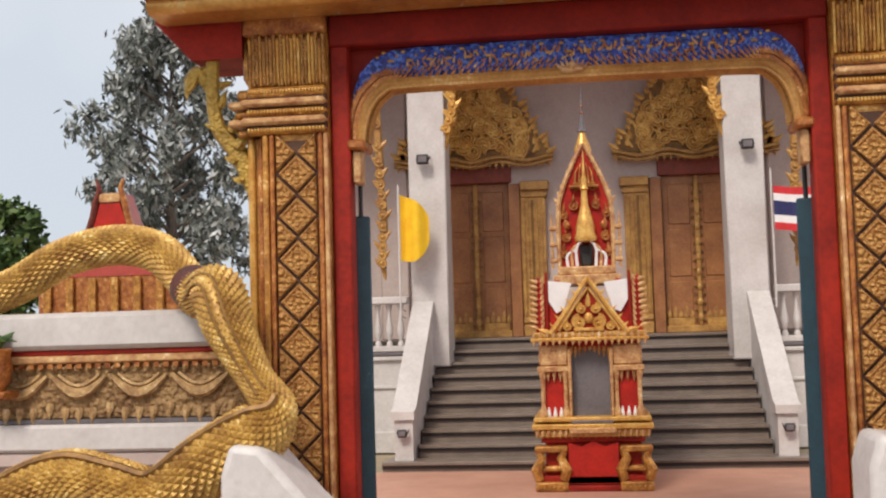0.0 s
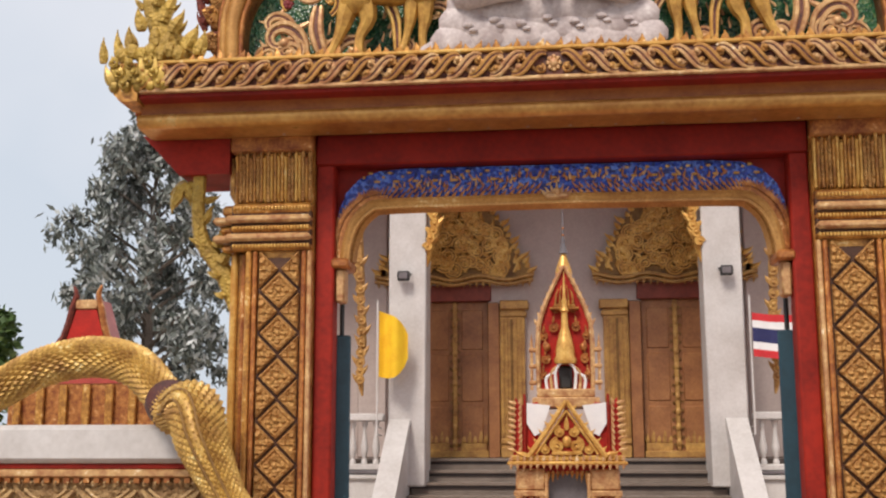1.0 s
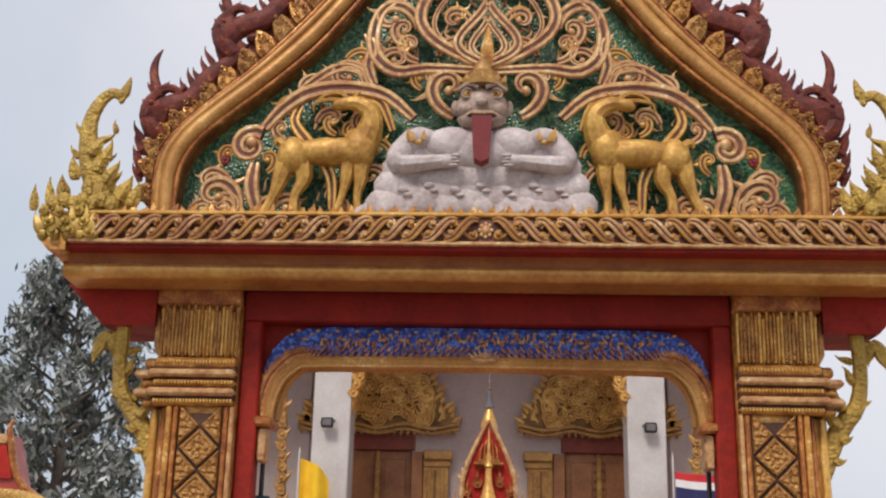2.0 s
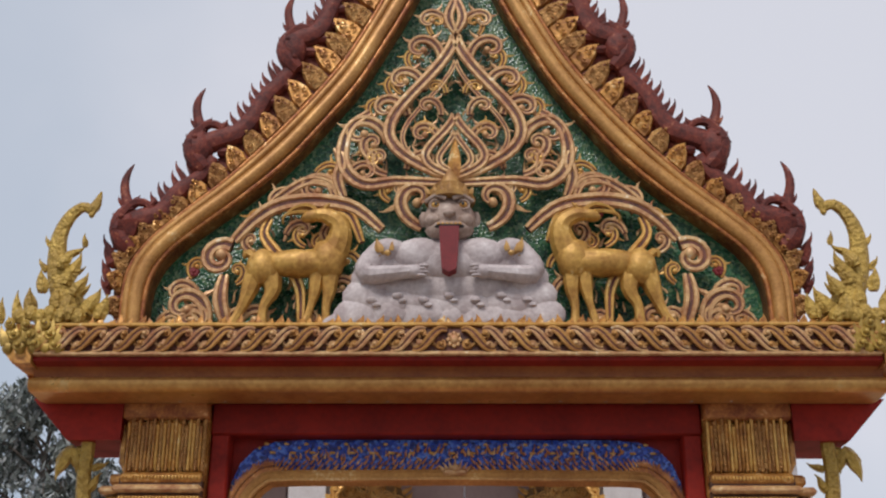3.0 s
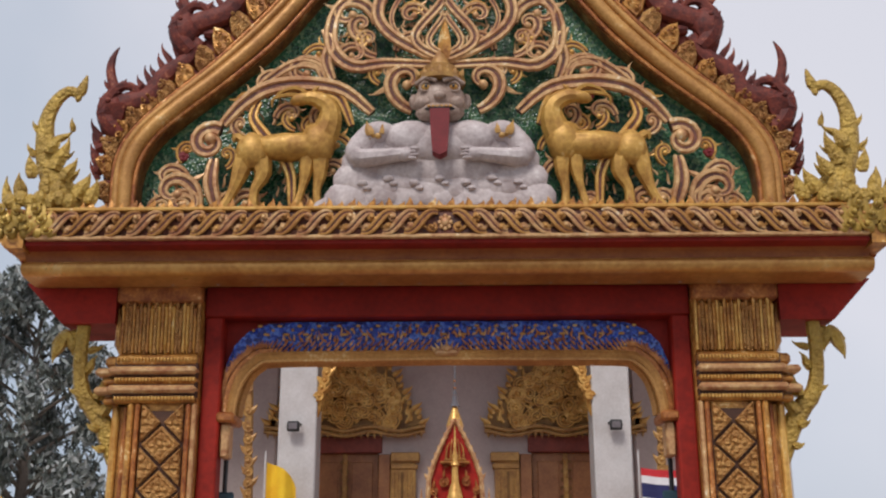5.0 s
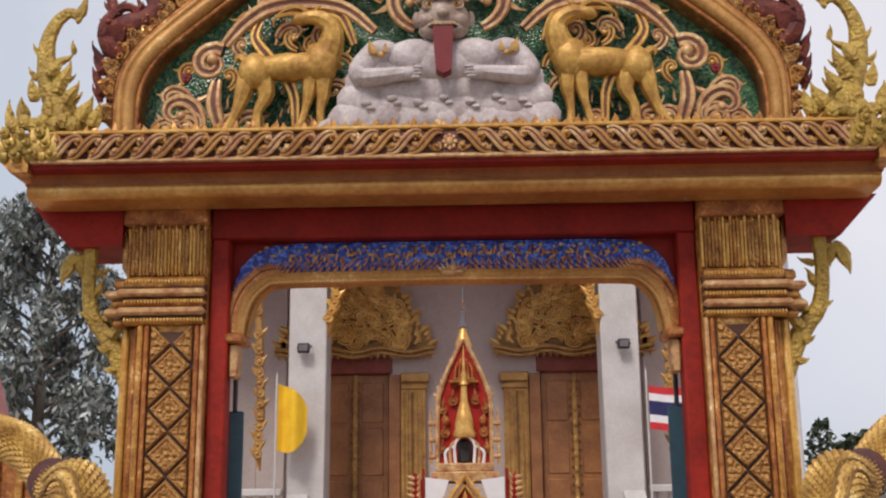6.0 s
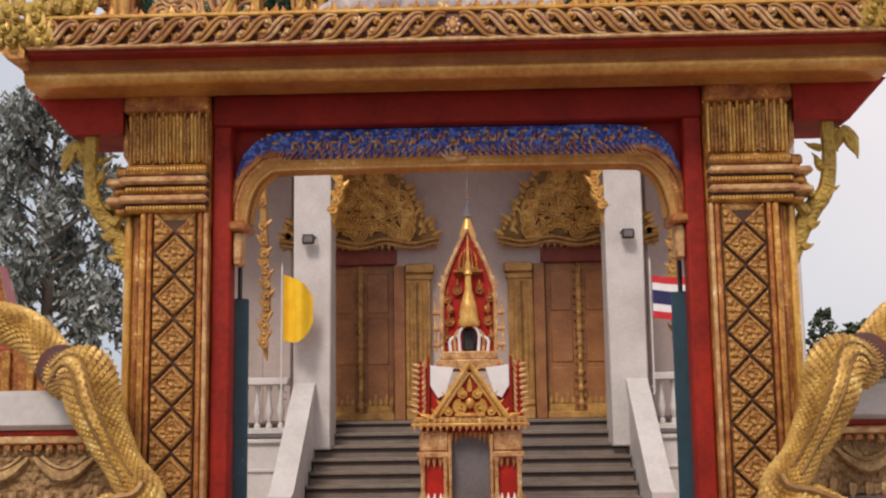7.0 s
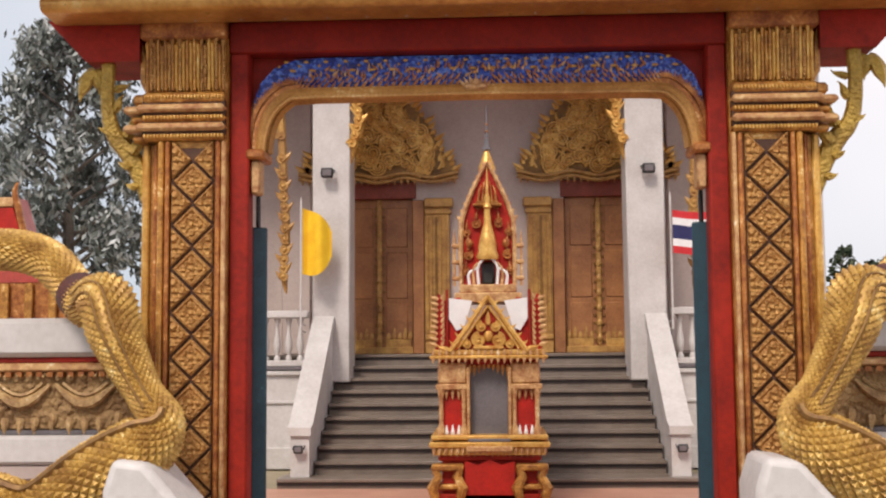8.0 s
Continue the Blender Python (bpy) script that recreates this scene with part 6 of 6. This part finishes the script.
s.lathe([(0.08, 3.62), (0.10, 3.68), (0.075, 3.76), (0.045, 3.84), (0.02, 3.92), (0.012, 3.95)], 0, 0.12, 12)
sp = part("spire", s, GOLD_PALE, shrine, "pale gold spire cap")
s = Shape()
s.lathe([(0.055, 3.90), (0.03, 3.97), (0.028, 4.05), (0.014, 4.08), (0.012, 4.2), (0.004, 4.40)], 0, 0.12, 8)
part("spike", s, GLASS_GREY, sp, "thin dark spike")
for i in range(3):
    s = Shape()
    s.lathe([(0.012, 4.02 + i * 0.08), (0.032 - i * 0.006, 4.03 + i * 0.08), (0.012, 4.045 + i * 0.08)], 0, 0.12, 8)
    part("ring", s, GOLD_RED, sp)


# ---- pot on the wall ----
pot = thing("wall_planter", "red-brown clay pot with a small green plant on a wall bracket", "planter", at=(-3.58, 0.10, 1.42))
s = Shape()
s.box(-0.09, 0.09, -0.08, 0.16, -0.05, 0.0, 0.01)
part("bracket", s, GOLD_RED, pot)
s = Shape()
s.lathe([(0.05, 0.0), (0.085, 0.06), (0.10, 0.14), (0.085, 0.22), (0.095, 0.25), (0.085, 0.26), (0.07, 0.24)], 0, 0, 14)
part("pot", s, GOLD_RED, pot)
s = Shape()
for i in range(16):
    a = i * 2.4
    s.tube([(0, 0, 0.23), (0.05 * math.cos(a), 0.05 * math.sin(a), 0.32), (0.12 * math.cos(a), 0.12 * math.sin(a), 0.36 - 0.03 * (i % 3))], [0.008, 0.022, 0.004], 5, 0.3)
part("plant", s, LEAF_GREEN, pot)

# ---- neighbouring pavilion ----
pav = thing("pavilion", "small pavilion with a steep red roof and gilded edges", "pavilion", at=(-9.0, 14.0, 0))
s = Shape()
s.box(-1.5, 1.5, 0.02, 0.5, 0, 2.95, 0.03)
part("wall", s, GOLD_RED, pav, "ornate orange-brown wall")
s = Shape()
s.prism([(-0.24, 4.5), (0.24, 4.5), (0.52, 3.6), (1.5, 2.92), (-1.5, 2.92), (-0.52, 3.6)], 0.0, 0.5)
part("roof", s, ROOF_RED, pav, "steep red roof")
s = Shape()
s.prism([(-0.20, 4.3), (0.20, 4.3), (0.38, 3.7), (-0.38, 3.7)], -0.06, 0.0)
part("gable_panel", s, RED_BRIGHT, pav)
for k in (-1, 1):
    s = Shape()
    s.tube(lerp_path([(k * 1.6, -0.05, 2.95), (k * 0.56, -0.05, 3.6), (k * 0.27, -0.05, 4.4), (k * 0.22, -0.05, 4.6), (k * 0.28, -0.05, 4.78)], 14), [0.06, 0.07, 0.07, 0.07, 0.07, 0.07, 0.07, 0.06, 0.06, 0.06, 0.05, 0.04, 0.03, 0.01], 7)
    part("roof_edge", s, MAROON if k < 0 else GOLD_RED, pav)
s = Shape()
s.box(-0.22, 0.22, -0.08, 0.0, 4.32, 4.5, 0.02)
part("ridge_cap", s, GOLD_PINK, pav)
for i in range(7):
    s = Shape()
    s.box(-1.35 + i * 0.45, -1.2 + i * 0.45, -0.08, 0.0, 1.5, 2.9, 0.02)
    part("pilaster", s, GOLD, pav)


# ---- trees ----
def tree(name, at, height, spread, leaves, size, material, label, droop, seed, base=0.25, lean=0.0):
    rng = random.Random(seed)
    nr = np.random.RandomState(seed)
    top = thing(name, label, "tree", at=at)
    s = Shape()
    trunk = lerp_path([(0, 0, -0.1), (0.1 + lean * 0.2, 0, height * 0.3), (-0.1 + lean * 0.5, 0.1, height * 0.62), (lean, 0, height * 0.97)], 14)
    r0 = height * 0.022
    s.tube(trunk, [r0 * (1.25 - 1.2 * i / 13) for i in range(14)], 8)
    cl = []
    for i in range(64):
        u = base + (0.98 - base) * (i / 63)
        j = u * 13
        p = trunk[min(int(j), 12)].lerp(trunk[min(int(j), 12) + 1], j - int(j))
        a = i * 2.4 + rng.uniform(-0.4, 0.4)
        prof = math.sin(math.pi * min(1, (u - base) / (1 - base) * 0.88 + 0.14)) ** 0.8
        ln = spread * (0.35 + 0.65 * prof) * rng.uniform(0.55, 1.0)
        d = Vector((math.cos(a), math.sin(a) * 0.8, 0.35 + 0.5 * u))
        pts = [p, p + d * ln * 0.5, p + d * ln * 0.85 + Vector((0, 0, -droop * ln * 0.1)), p + d * ln + Vector((0, 0, -droop * ln * 0.35))]
        br = lerp_path(pts, 7)
        s.tube(br, [r0 * 0.4 * (1 - u * 0.6) * (1 - 0.13 * k) for k in range(7)], 5)
        for q in (2, 3, 4, 5, 6):
            for _ in range(2):
                cl.append((br[q] + Vector((rng.gauss(0, 0.06), rng.gauss(0, 0.06), rng.gauss(0, 0.05))) * spread, rng.uniform(0.05, 0.13) * spread))
    part("trunk", s, BARK, top)
    per = leaves // len(cl)
    C = np.repeat(np.array([list(c) for c, _ in cl]), per, 0)
    R_ = np.repeat(np.array([r for _, r in cl]), per)[:, None]
    n = len(C)
    P = C + nr.normal(0, 0.55, (n, 3)) * R_ * np.array([1, 1, 1.2])
    P[:, 2] -= np.abs(nr.normal(0, 0.5, n)) * R_[:, 0] * droop
    d1 = nr.normal(0, 1, (n, 3)) * np.array([1, 1, 0.5]) + np.array([0, 0, -1.2 * droop])
    d1 /= np.linalg.norm(d1, axis=1)[:, None]
    d2 = np.cross(d1, nr.normal(0, 1, (n, 3)))
    d2 /= np.linalg.norm(d2, axis=1)[:, None]
    L = size * nr.uniform(0.6, 1.4, n)[:, None]
    W = L * (0.17 if droop > 0.6 else 0.3)
    V = np.stack([P - d1 * L / 2, P + d2 * W, P + d1 * L / 2, P - d2 * W], 1).reshape(-1, 3)
    F = np.arange(n * 4).reshape(-1, 4)
    me = bpy.data.meshes.new("crown")
    me.from_pydata(V.tolist(), [], F.tolist())
    me.materials.append(material)
    ob = new("crown", me)
    ob.parent = top
    return top


tree("eucalyptus_tree", (-14.1, 30, 0), 12.8, 3.3, 20000, 0.33, LEAF_GREY, "tall grey-green eucalyptus with drooping leaves", 1.0, 5, 0.2, 0.3)
tree("broadleaf_tree", (-21.6, 32, 0), 6.6, 2.2, 5200, 0.36, LEAF_GREEN, "green leafy tree behind the wall", 0.3, 9, 0.3)
tree("small_tree", (9.7, 25, 0), 4.4, 0.5, 1500, 0.16, LEAF_DARK, "slim dark tree above the wall", 0.3, 13, 0.3)
for i in range(9):
    tree("hedge_tree", (11.2 + i * 2.1, 26 + (i % 3), 0), 3.7 + 0.5 * math.sin(i * 1.7), 1.5, 3000, 0.24, LEAF_DARK, "dark green tree in the far row", 0.3, 20 + i, 0.2)
